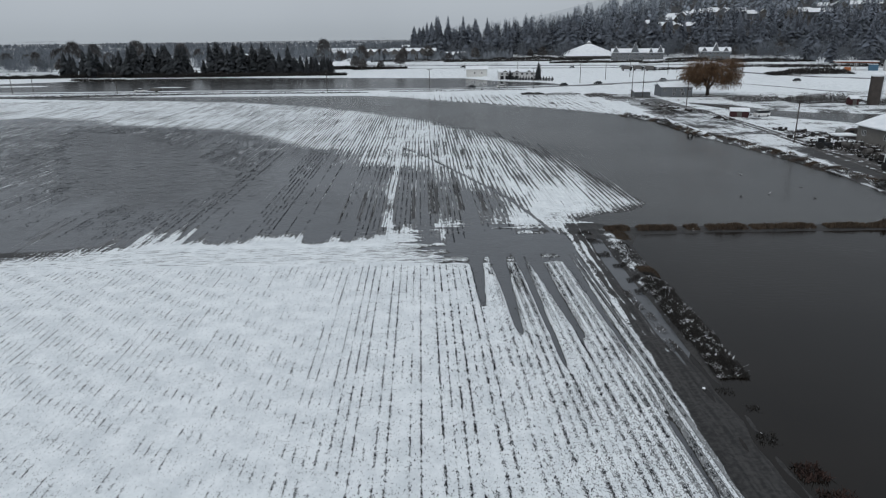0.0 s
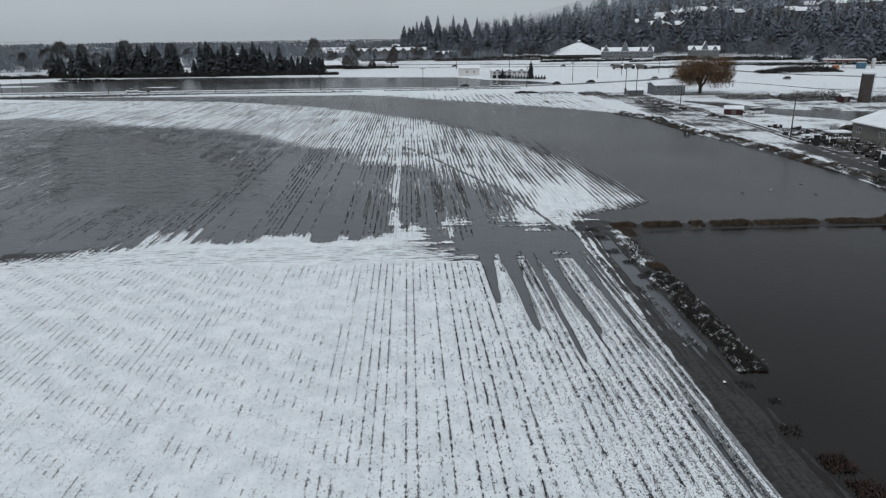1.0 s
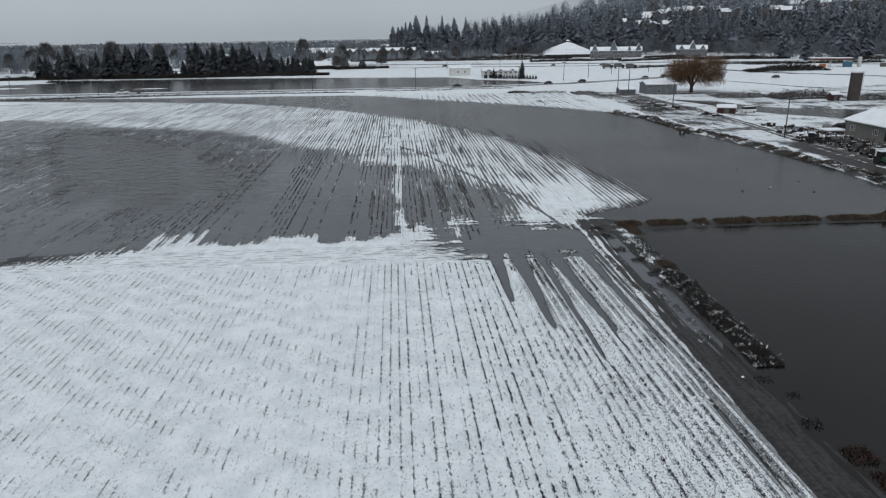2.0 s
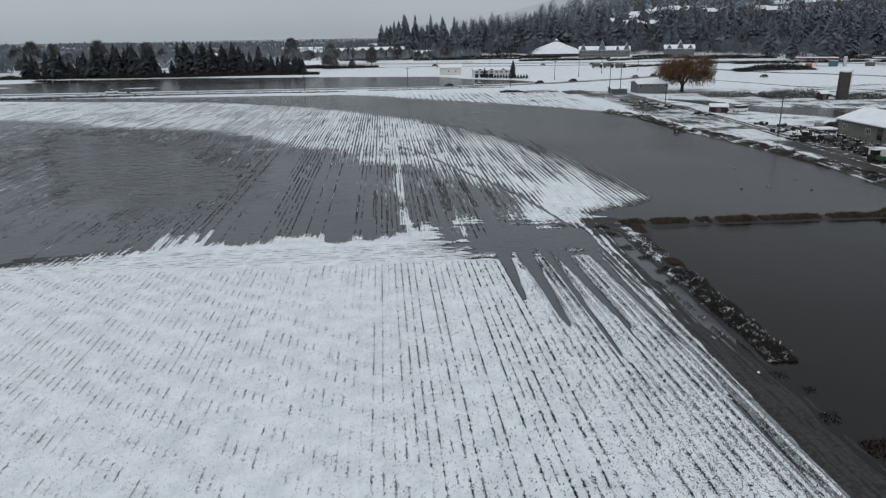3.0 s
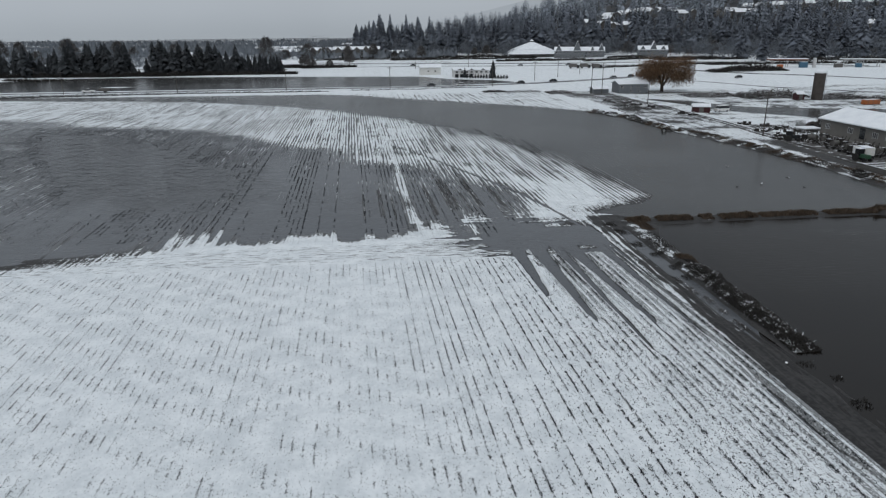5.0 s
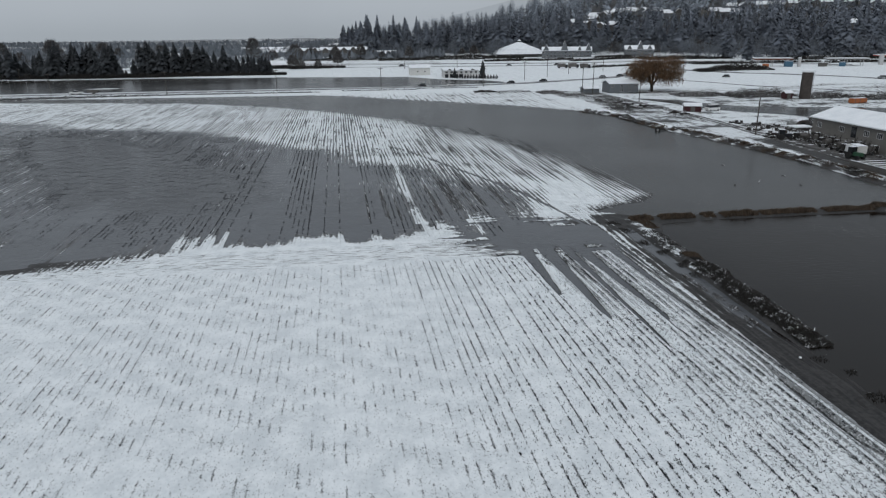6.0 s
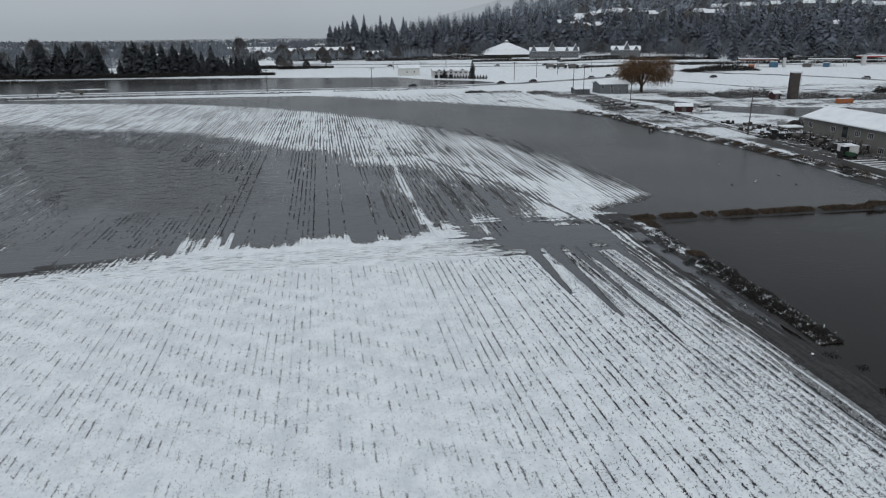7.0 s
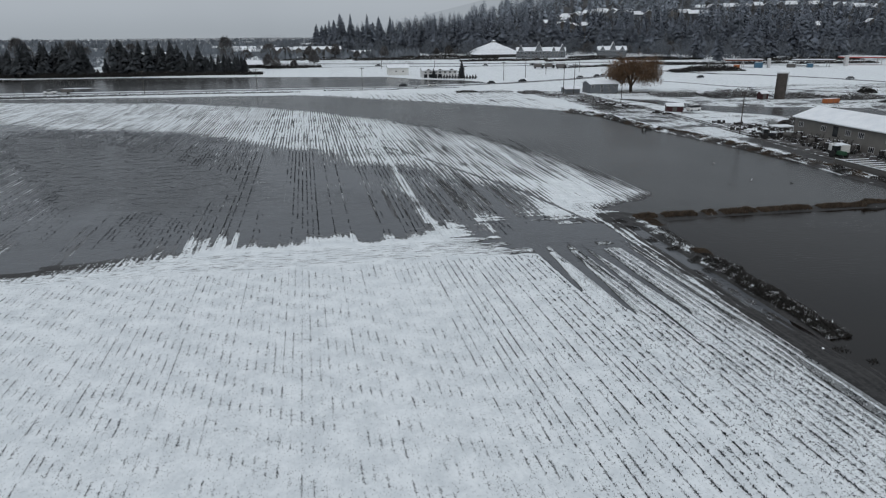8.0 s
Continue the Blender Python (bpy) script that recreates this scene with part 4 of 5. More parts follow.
for i in range(7):
    window(villa, -8.8 + i * 2.95, -5.0, 3.1, 1.4, 1.1, "-y")
    if i < 4:
        part("door", boxes((-9.8 + i * 2.95, -7.8 + i * 2.95, -5.1, -4.9, 0, 2.1)), GLASS, villa, "dark arched garage opening")
for c in (-7, 0, 7):
    bm = bmesh.new()
    a = [bm.verts.new(p) for p in ((c - 1.7, -5.3, 4.1), (c + 1.7, -5.3, 4.1), (c, -5.3, 5.1))]
    bm.faces.new((a[0], a[1], a[2]))
    part("gable", bm, WALL_DARK, villa)
    bm = bmesh.new()
    for s in (-1, 1):
        b = [bm.verts.new(p) for p in ((c + s * 2.0, -5.6, 4.05), (c, -5.6, 5.25), (c, -0.5, 5.45), (c + s * 2.0, -0.5, 4.3))]
        bm.faces.new(b)
    part("gable_roof", bm, SNOW, villa)


def silo():
    ob = thing("silo", pose(159.5, 245.5, height(159.5, 245.5)), "old brown concrete silo with a domed snowy cap", "silo")
    bm = bmesh.new()
    tube(bm, (0, 0, -0.4), (0, 0, 10.2), 2.0, 2.0, 28)
    part("shaft", bm, CONCRETE, ob)
    for i in range(16):
        bm = bmesh.new()
        tube(bm, (0, 0, 0.4 + i * 0.62), (0, 0, 0.47 + i * 0.62), 2.04, 2.04, 28)
        part("hoop", bm, CONCRETE, ob)
    bm = bmesh.new()
    bmesh.ops.create_uvsphere(bm, u_segments=24, v_segments=10, radius=2.1, matrix=Matrix.Translation((0, 0, 10.2)) @ Matrix.Diagonal((1, 1, 0.45, 1)))
    part("dome", bm, SNOW, ob, "snow-covered dome")
    bm = bmesh.new()
    for s in (-0.3, 0.3):
        tube(bm, (2.2, s - 0.6, 0), (2.2, s - 0.6, 10.6), 0.05, 0.05, 6)
    for i in range(24):
        tube(bm, (2.2, -0.9, 0.4 + i * 0.42), (2.2, -0.3, 0.4 + i * 0.42), 0.03, 0.03, 5)
    part("ladder", bm, STEEL, ob)


silo()


# ---- shrubs, reeds and bare trees ----
def shrub_mesh(name, x0, x1, y0, y1, tall, count, seed, mat, blade=0.35, lean=0.5, lumps=1.0):
    """A tangle of stems over a strip of ground, uneven in height, following the land."""
    r = np.random.RandomState(seed)
    x, y = r.uniform(x0, x1, count), r.uniform(y0, y1, count)
    lump = 0.55 + 0.45 * np.clip(ripple(x, y, 4.0 * lumps), -1, 1)
    ex = np.minimum(1, np.minimum(x - x0, x1 - x) / (0.25 * (x1 - x0) + 0.01)) * np.minimum(1, np.minimum(y - y0, y1 - y) / (0.25 * (y1 - y0) + 0.01))
    top = tall * lump * (0.35 + 0.65 * np.clip(ex, 0, 1))
    z = np.maximum(land(x, y)[0], -0.05)
    b = z + top * r.random_sample(count) ** 0.7 * 0.75 - 0.05
    h = np.minimum(blade, tall) * r.uniform(0.5, 1.4, count)
    a, w = r.uniform(0, 6.283, count), blade * r.uniform(0.10, 0.28, count)
    dx, dy = r.normal(0, lean, count) * h, r.normal(0, lean, count) * h
    v = np.stack([np.stack([x - np.cos(a) * w, y - np.sin(a) * w, b], -1), np.stack([x + np.cos(a) * w, y + np.sin(a) * w, b], -1), np.stack([x + dx, y + dy, b + h], -1)], 1).reshape(-1, 3)
    faces = [(i, i + 1, i + 2) for i in range(0, len(v), 3)]
    return soup(name, v.tolist(), faces, mat)


def shrub(name, label, category, *dims, group="", kind=""):
    return tagged(new(name, shrub_mesh(name, *dims)), label, category, group, kind)


FROSTED = snowy("frosted_brush", (0.05, 0.045, 0.042), 0.22, scale=1.6, soft=0.25)
# reeds on the dyke, in clumps with gaps
for i, (a, b, t) in enumerate(((24.6, 28.0, 0.9), (29.2, 34.6, 1.35), (36.0, 37.8, 1.2), (39.0, 44.6, 1.3), (45.3, 54.3, 0.9), (55.8, 67.5, 1.1), (68.3, 78, 1.0))):
    shrub("reed_clump", "brown dry reeds growing along the narrow dyke", "reeds", a, b, 90.3, 92.1, t * 0.6, int(700 * (b - a) / 3), 60 + i, REED, 0.4, 0.3, 0.6, group="dyke reeds")
# brambles on the bank between ditch and water
for i, (y0, y1, t, n, x0, x1) in enumerate(((48.5, 56, 1.3, 3600, 23.4, 26.0), (55, 63, 1.5, 4200, 23.2, 26.2), (62, 70, 1.3, 3600, 23.5, 26.2), (70, 72, 0.7, 500, 24.2, 25.8), (76, 84, 0.45, 500, 23.5, 26.0))):
    shrub("bramble_bank", "dark bramble thicket with snow on top along the bank", "bramble", x0, x1, y0, y1, t, n * 3, 80 + i, BRAMBLE, 0.17, 0.8, group="bank brambles")
shrub("brown_bush", "dry brown bush with snow caps on the bank", "bush", 24.0, 26.3, 71.8, 74.2, 1.1, 1600, 90, REED, 0.2, 0.5)
shrub("brown_bush", "dry brown bush where bank and dyke meet", "bush", 25.2, 27.0, 86.2, 90.0, 0.45, 1100, 91, REED, 0.2, 0.5)
for i, (x, y, w, t) in enumerate(((21.8, 80, 0.8, 0.5), (22.6, 76, 0.7, 0.45), (22.0, 86, 1.0, 0.5), (21.4, 89.5, 0.9, 0.6), (23.0, 71, 0.8, 0.4), (22.9, 67.5, 0.8, 0.5))):
    shrub("weed_tuft", "dark drowned weeds in the ditch", "weeds", x - w, x + w, y - w, y + w, t, 420, 100 + i, BRAMBLE, 0.15, 0.5, group="ditch weeds", kind="stuff")
for i, (x, y) in enumerate(((21.3, 67), (21.5, 63.8), (21.8, 61), (21.9, 58.2), (21.7, 54.7), (22.3, 80.5))):
    shrub("weed_tuft", "snow-dusted dead weeds beside the muddy lane", "weeds", x - 0.45, x + 0.45, y - 1.3, y + 1.3, 0.35, 320, 120 + i, FROSTED, 0.14, 0.6, group="lane weeds", kind="stuff")
for i, (x, y, w, t, m) in enumerate(((23.4, 40.1, 0.7, 0.25, BRAMBLE), (24.3, 36.3, 0.9, 0.7, RUSSET), (24.8, 33.5, 1.1, 0.8, RUSSET), (24.2, 44, 0.5, 0.2, BRAMBLE), (23.2, 46.5, 0.6, 0.2, BRAMBLE))):
    shrub("drowned_bush", "reddish brown bush standing in the brown water", "bush", x - w, x + w, y - w, y + w, t, int(380 * t), 110 + i, m, 0.3, 0.6, 0.3, group="drowned bushes")

# growth along the east bank of the channel
rb = random.Random(31)
for i in range(78):
    y = 97 + i * 1.68 + rb.uniform(-1, 1)
    x = float(np.interp(y, (98, 116, 128, 148, 170, 180, 210, 226), (79.8, 79.7, 79.1, 77.8, 74.9, 70.9, 70.0, 63.8))) + rb.uniform(-0.7, 1.0)
    w = rb.uniform(0.6, 2.2)
    shrub("bank_shrub", "low dry brush with snow at the water's edge", "bush", x - w * 0.7, x + w * 0.9, y - w, y + w, rb.uniform(0.35, 1.15), rb.choice((220, 320, 560)), 200 + i, rb.choice((BRAMBLE, REED, REED, FROSTED)), 0.24, 0.6, 0.4, group="bank shrubs")
# brush and rubble on the rough ground behind the lane
for i, (x0, x1, y0, y1, t, n) in enumerate(((76, 84, 222, 240, 1.3, 1500), (79, 85, 240, 262, 1.2, 1200), (66, 76, 286, 300, 1.6, 1300), (70, 82, 268, 285, 1.5, 1500), (50, 66, 303, 310, 1.5, 1000), (40, 50, 306, 311, 1.6, 700),
                                             (99, 112, 164, 172, 1.0, 900), (94, 104, 172, 180, 1.0, 900), (88, 94, 224, 236, 0.9, 700), (86, 92, 262, 276, 0.9, 800),
                                             (104, 130, 281, 285, 1.0, 900), (116, 138, 261, 273, 2.8, 2400), (135, 162, 253, 266, 4.8, 5200), (161, 180, 242, 253, 3.2, 2400), (176, 200, 234, 244, 3.2, 2400), (186, 202, 216, 226, 2.2, 1500),
                                             (72, 79, 214, 232, 1.0, 900), (84, 90, 246, 262, 1.0, 800), (92, 97, 130, 152, 1.6, 1300), (94, 97.5, 106, 128, 1.4, 900))):
    shrub("brush_patch", "tangled dark brush with snow on rough ground", "brush", x0, x1, y0, y1, t, int(n * 1.6), 300 + i, BRAMBLE if i % 5 == 0 else FROSTED, 0.3 if t < 1.6 else 0.5, 0.8, 1.2, group="rough ground brush")
shrub("round_bush", "dark rounded bush alone in the snow", "bush", 206, 212, 254, 259, 4.0, 900, 330, BRAMBLE, 0.8, 0.4)
shrub("hedge_mound", "long dark mound of brush beyond the fields", "brush", 196, 244, 396, 408, 6.0, 5500, 331, BRAMBLE, 1.0, 0.5, 3.0)
for i, (x0, x1, y0, y1, t, n) in enumerate(((-85, -20, 527, 533, 2.2, 2400), (-325, -58, 462, 467, 3.4, 15000), (-60, -30, 520, 530, 2.0, 900), (-230, -196, 440, 446, 1.0, 900), (100, 180, 592, 600, 2.6, 2200), (170, 290, 565, 573, 2.4, 2600), (10, 110, 640, 648, 2.6, 2000), (-60, 60, 660, 668, 2.2, 1500), (150, 260, 480, 484, 1.4, 1500), (230, 330, 470, 478, 1.8, 1800), (110, 150, 652, 660, 3.0, 1200), (205, 240, 606, 612, 2.6, 900), (225, 300, 540, 550, 3.0, 2400), (300, 420, 500, 512, 3.5, 3600), (-40, 20, 700, 708, 3, 1500), (60, 130, 690, 698, 3.5, 1800), (330, 400, 462, 470, 2.0, 1500))):
    shrub("hedgerow", "dark leafless hedgerow at the field's edge", "hedge", x0, x1, y0, y1, t, n, 340 + i, BRAMBLE, 1.5, 0.5, 3.0, group="hedgerows")
for i, (x0, x1, y0, y1) in enumerate(((-345, -150, 321.4, 324.2), (-150, -60, 321, 323.8), (-60, -34, 319, 322), (-20, 15, 322, 324), (15, 45, 326, 328))):
    shrub("verge_growth", "dark dead grass along the roadside ditch", "grass", x0, x1, y0, y1, 0.7, int((x1 - x0) * 16), 350 + i, BRAMBLE, 0.5, 0.5, group="verge growth", kind="stuff")

# bare trees
BARE = []
for h, w, s in ((13, 5.5, 1), (17, 6, 2), (10, 5, 3)):
    ob = thing("bare_tree", pose(0, 0, 0), "leafless grey tree with fine twigs", "tree", "bare trees")
    part("trunk", limb_mesh("trunk", h, w, 0.3, s + 20, None, 0.3), None, ob)
    part("crown", twig_mesh("crown", h, w, 1100, s + 30, TWIG, 0.0, 0.2, 0.07), None, ob)
    BARE.append(ob)
first = [True] * 3
for i in range(40):
    stand(BARE, first, rnd.randrange(3), rnd.uniform(-420, -60), rnd.uniform(545, 720), rnd.uniform(0.8, 1.25))
for i in range(26):
    x, y = hill_xy(rnd.uniform(60, 560), rnd.uniform(-35, 12))
    stand(BARE, first, rnd.randrange(3), x, y, rnd.uniform(0.5, 0.9))
for x, y, s in ((-268, 505, 1.0), (-58, 522, 0.75), (-52, 517, 0.6), (-25, 528, 0.7), (-40, 533, 0.55), (108, 168, 0.35), (-300, 470, 0.9), (-340, 560, 1.3), (-5, 690, 0.8), (-30, 700, 0.9), (-55, 720, 0.8), (15, 680, 0.7), (-75, 740, 0.9), (40, 660, 0.7), (-150, 560, 1.0), (-215, 600, 1.1)):
    stand(BARE, first, rnd.randrange(3), x, y, s)


def far_woods():
    """Low woods and hedges across the plain, too far to count."""
    r = np.random.RandomState(77)
    n = 15000
    y = 700 + 1700 * r.random_sample(n) ** 1.6
    band = np.floor((y - 700) / 150) * 150 + 720 + 12 * np.sin(y)
    keep = r.random_sample(n) < 0.8
    y = np.where(keep, band + r.normal(0, 10, n), y)
    x = r.uniform(-1.0, 0.1, n) * (y * 0.75 + 60) + 20
    gapless = ripple(x, y, 260) + 0.4 * ripple(x, y, 70) > 0.1
    x, y = x[gapless], y[gapless]
    n = len(x)
    h, w = r.uniform(3, 10, n), r.uniform(2, 6, n)
    z = land(x, y)[0]
    a = r.uniform(0, 3.14, n)
    v = np.stack([np.stack([x - w * np.cos(a), y - w * np.sin(a), z - 0.3], -1), np.stack([x + w * np.cos(a), y + w * np.sin(a), z - 0.3], -1), np.stack([x + r.normal(0, 2, n), y, z + h], -1)], 1).reshape(-1, 3)
    me = soup("far_woods", v.tolist(), [(i, i + 1, i + 2) for i in range(0, len(v), 3)], HAZE_FAR)
    tagged(new("far_woods", me), "grey leafless woods across the distant plain", "woods", kind="stuff")


far_woods()


def backdrop():
    """Pale hills beyond everything else: a glowing sheet with the mist painted into its colour."""
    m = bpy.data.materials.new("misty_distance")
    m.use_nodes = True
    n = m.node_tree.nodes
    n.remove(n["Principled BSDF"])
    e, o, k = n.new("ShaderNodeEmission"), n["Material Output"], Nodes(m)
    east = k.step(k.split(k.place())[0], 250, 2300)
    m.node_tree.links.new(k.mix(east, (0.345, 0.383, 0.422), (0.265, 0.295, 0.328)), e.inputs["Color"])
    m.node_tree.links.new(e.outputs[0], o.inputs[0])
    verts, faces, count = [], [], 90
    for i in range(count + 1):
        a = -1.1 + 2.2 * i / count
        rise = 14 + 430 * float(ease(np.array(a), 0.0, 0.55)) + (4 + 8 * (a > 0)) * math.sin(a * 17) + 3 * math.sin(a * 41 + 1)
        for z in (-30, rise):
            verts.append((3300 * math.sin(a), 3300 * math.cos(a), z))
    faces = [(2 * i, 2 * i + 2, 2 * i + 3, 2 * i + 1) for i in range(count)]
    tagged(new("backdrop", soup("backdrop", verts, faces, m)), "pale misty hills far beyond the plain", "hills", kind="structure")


backdrop()


# ---- roads ----
def ribbon(name, pts, wide, label, lift=0.12, mat=None):
    """A road that follows the land along a line of places."""
    dense = []
    for (ax, ay), (bx, by) in zip(pts, pts[1:]):
        k = max(2, int(math.hypot(bx - ax, by - ay) / 4))
        dense += [(ax + (bx - ax) * i / k, ay + (by - ay) * i / k) for i in range(k)]
    dense.append(pts[-1])
    p = np.array(dense, float)
    for _ in range(6):
        p[1:-1] = (p[:-2] + 2 * p[1:-1] + p[2:]) / 4
    t = np.gradient(p, axis=0)
    t /= np.linalg.norm(t, axis=1)[:, None]
    side = np.stack([-t[:, 1], t[:, 0]], -1)
    cols = [p + side * wide * s for s in (-0.5, -0.17, 0.17, 0.5)]
    zs = [land(c[:, 0], c[:, 1])[0] for c in cols]
    top = np.maximum.reduce(zs) + lift
    n = len(p)
    verts = [(*c[i], top[i]) for c in cols for i in range(n)] + [(*cols[0][i], zs[0][i] - 0.3) for i in range(n)] + [(*cols[3][i], zs[3][i] - 0.3) for i in range(n)]
    faces = [(q * n + i, (q + 1) * n + i, (q + 1) * n + i + 1, q * n + i + 1) for q in range(3) for i in range(n - 1)]
    faces += [(4 * n + i, i, i + 1, 4 * n + i + 1) for i in range(n - 1)] + [(3 * n + i, 5 * n + i, 5 * n + i + 1, 3 * n + i + 1) for i in range(n - 1)]
    return tagged(new(name, soup(name, verts, faces, mat or ROAD)), label, "road", kind="structure")


def road_material():
    """Wet asphalt with slush between the wheel tracks."""
    m, n, l, b = material("slushy_asphalt", 0.5)
    k = Nodes(m)
    f = k.math("ADD", k.math("MULTIPLY", k.noise(0.12, 3), 0.5), k.math("MULTIPLY", k.noise(1.6, 3), 0.5))
    l.new(k.mix(k.step(f, 0.46, 0.62), (0.05, 0.05, 0.052), (0.42, 0.43, 0.45)), b.inputs["Base Color"])
    return m


ROAD = road_material()
DIRT = snowy("muddy_snow", (0.05, 0.047, 0.045), -0.22, scale=0.7, soft=0.15)
ribbon("road", [(-345, 338), (-200, 335), (-100, 335), (0, 337), (47, 341), (75, 352), (100, 364), (126, 376), (150, 395), (185, 420)], 6.5, "wet country road with slush beside the floods")
ribbon("road", [(-345, 545), (-77, 531), (23, 530), (100, 515), (166, 510), (192, 467), (198, 420), (209, 384), (229, 357), (242, 328), (262, 290)], 5.0, "slushy road across the far fields")
ribbon("road", [(-300, 600), (-23, 589), (41, 570), (160, 545), (260, 500), (330, 440)], 9, "dark wet highway below the wooded hill")
ribbon("road", [(150, 372), (159, 345), (169, 316), (181, 287), (197, 271), (210, 243)], 1.6, "narrow muddy track through the snow")
for off in (-1.0, 0.9):
    ribbon("lane_rut", [(91 + off, 262), (92.2 + off, 222), (92 + off, 186), (90 + off, 165), (88 + off, 142), (87.4 + off, 128), (86.5 + off, 95)], 1.1, "muddy wheel track of the farm lane", 0.05, DIRT)
ribbon("yard", [(93.5, 158), (92.8, 143), (93.2, 128), (93, 100)], 8.5, "wet dark yard before the long building", 0.06, DIRT)


# ---- poles ----
def pole(x, y, tall, arms=1, label="weathered wooden utility pole beside the road"):
    ob = thing("utility_pole", pose(x, y, height(x, y), 0, 0, 0), label, "pole", "utility poles")
    bm = bmesh.new()
    tube(bm, (0, 0, -0.5), (0, 0, tall), 0.17, 0.11, 8)
    part("post", bm, WOOD, ob)
    for i in range(arms):
        z = tall - 0.5 - i * 0.9
        part("crossarm", boxes((-1.25, 1.25, -0.23, -0.11, z, z + 0.2), bevel=0.01), WOOD, ob)
        for s in (-1.05, -0.4, 0.4, 1.05):
            bm = bmesh.new()
            tube(bm, (s, -0.16, z + 0.14), (s, -0.16, z + 0.32), 0.06, 0.04, 6)
            part("insulator", bm, STEEL, ob)
    return ob


for x, y, h in ((-201, 331, 10), (-150, 328.5, 10), (-100, 329, 10), (-50.5, 330, 10), (-1.5, 331, 10), (48.8, 333, 10), (-199, 345, 9), (-207, 430, 9), (80, 374, 10), (99, 395, 10), (83, 285, 13), (87, 283, 13), (120, 420, 9), (150, 440, 9), (23, 500, 10), (60, 490, 10)):
    pole(x, y, h)
pole(87.6, 161.5, 11.4, 2, "weathered wooden utility pole with crossarms beside the farm lane")
pole(90.6, 242.5, 8.6, 1, "wooden utility pole with a crossarm near the house")


# ---- vehicles ----
def car(m, paint, label, kind="car", long=4.5, tall=1.45, wide=1.8, cab=(0.22, 0.85)):
    ob = thing(kind, m, label, kind, "cars")
    L, W = long / 2, wide / 2
    bm = boxes((-L, L, -W, W, 0.32, tall * 0.62), bevel=0.12)
    part("body", bm, paint, ob)
    bm = bmesh.new()
    c0, c1 = -L + cab[0] * long, -L + cab[1] * long
    lo = [bm.verts.new((x, y, tall * 0.6)) for x, y in ((c0, -W + .05), (c1, -W + .05), (c1, W - .05), (c0, W - .05))]
    hi = [bm.verts.new((x, y, tall)) for x, y in ((c0 + .55, -W + .22), (c1 - .35, -W + .22), (c1 - .35, W - .22), (c0 + .55, W - .22))]
    bm.faces.new(hi)
    for i in range(4):
        bm.faces.new((lo[i], lo[(i + 1) % 4], hi[(i + 1) % 4], hi[i]))
    part("cabin", bm, GLASS, ob, "dark glazed cabin")
    part("roof", boxes((c0 + .5, c1 - .3, -W + .2, W - .2, tall - 0.01, tall + 0.06), bevel=0.02), paint, ob)
    for sx in (-0.62, 0.62):
        for sy in (-1, 1):
            wheel = new("wheel")
            wheel.parent = ob
            wheel.matrix_basis = Matrix.Translation((sx * L, sy * (W - 0.1), 0.33))
            bm = bmesh.new()
            tube(bm, (0, -0.11, 0), (0, 0.11, 0), 0.33, 0.33, 14)
            part("tyre", bm, RUBBER, wheel)
            bm = bmesh.new()
            tube(bm, (0, -0.125, 0), (0, 0.125, 0), 0.19, 0.19, 10)
            part("rim", bm, STEEL, wheel)
    for s in (-0.6, 0.6):
        part("headlight", boxes((-L - 0.02, -L + 0.1, s * W - 0.16, s * W + 0.16, 0.6, 0.74), bevel=0.02), TRIM, ob)
    return ob


def on_ground(x, y, turn=0, lift=0.0):
    return pose(x, y, height(x, y) + lift, 0, 0, turn)


for x, y, a, paint, lab in ((19, 338.6, 2, CAR_DARK, "dark car driving on the wet road"), (34, 339.6, 3, CAR_WHITE, "white car driving on the wet road"), (66, 347, 24, CAR_DARK, "black car on the wet road"), (86, 357.5, 27, CAR_DARK, "dark car on the wet road by the bend"),
                            (126, 376.5, 30, CAR_GREY, "grey car on the bend of the road"), (140, 386, 38, CAR_DARK, "dark car queueing on the road"), (146, 391, 38, CAR_GREY, "silver car queueing on the road"), (153, 397, 38, CAR_DARK, "dark car queueing behind the others"),
                            (187, 352, 20, CAR_DARK, "dark car standing in the snowy field"), (249, 314, 5, CAR_GREY, "snow-covered car standing in the field"), (23, 531, 0, CAR_DARK, "dark car on the far road"), (103, 513, -8, CAR_GREY, "silver car on the far road"), (140, 512, -5, CAR_DARK, "dark car on the far road")):
    car(on_ground(x, y, a, 0.15), paint, lab)
pickup = car(on_ground(-141.5, 335.0, 0, 0.15), CAR_WHITE, "white pickup towing a dark trailer on the road", "pickup", 5.6, 1.8, 1.95, (0.25, 0.6))
trailer = thing("trailer", on_ground(-134.2, 335.0, 0, 0.15), "low dark box trailer behind the white pickup", "trailer")
part("body", boxes((-2.5, 2.5, -1.05, 1.05, 0.55, 1.9), bevel=0.12), WALL_DARK, trailer)
part("drawbar", boxes((-4.3, -2.45, -0.08, 0.08, 0.5, 0.62)), STEEL, trailer)
part("tailboard", boxes((2.5, 2.56, -1.0, 1.0, 0.6, 1.3), bevel=0.02), RUBBER, trailer)
for sy in (-0.95, 0.95):
    bm = bmesh.new()
    tube(bm, (0.2, sy - 0.12, 0.35), (0.2, sy + 0.12, 0.35), 0.36, 0.36, 14)
    part("wheel", bm, RUBBER, trailer)
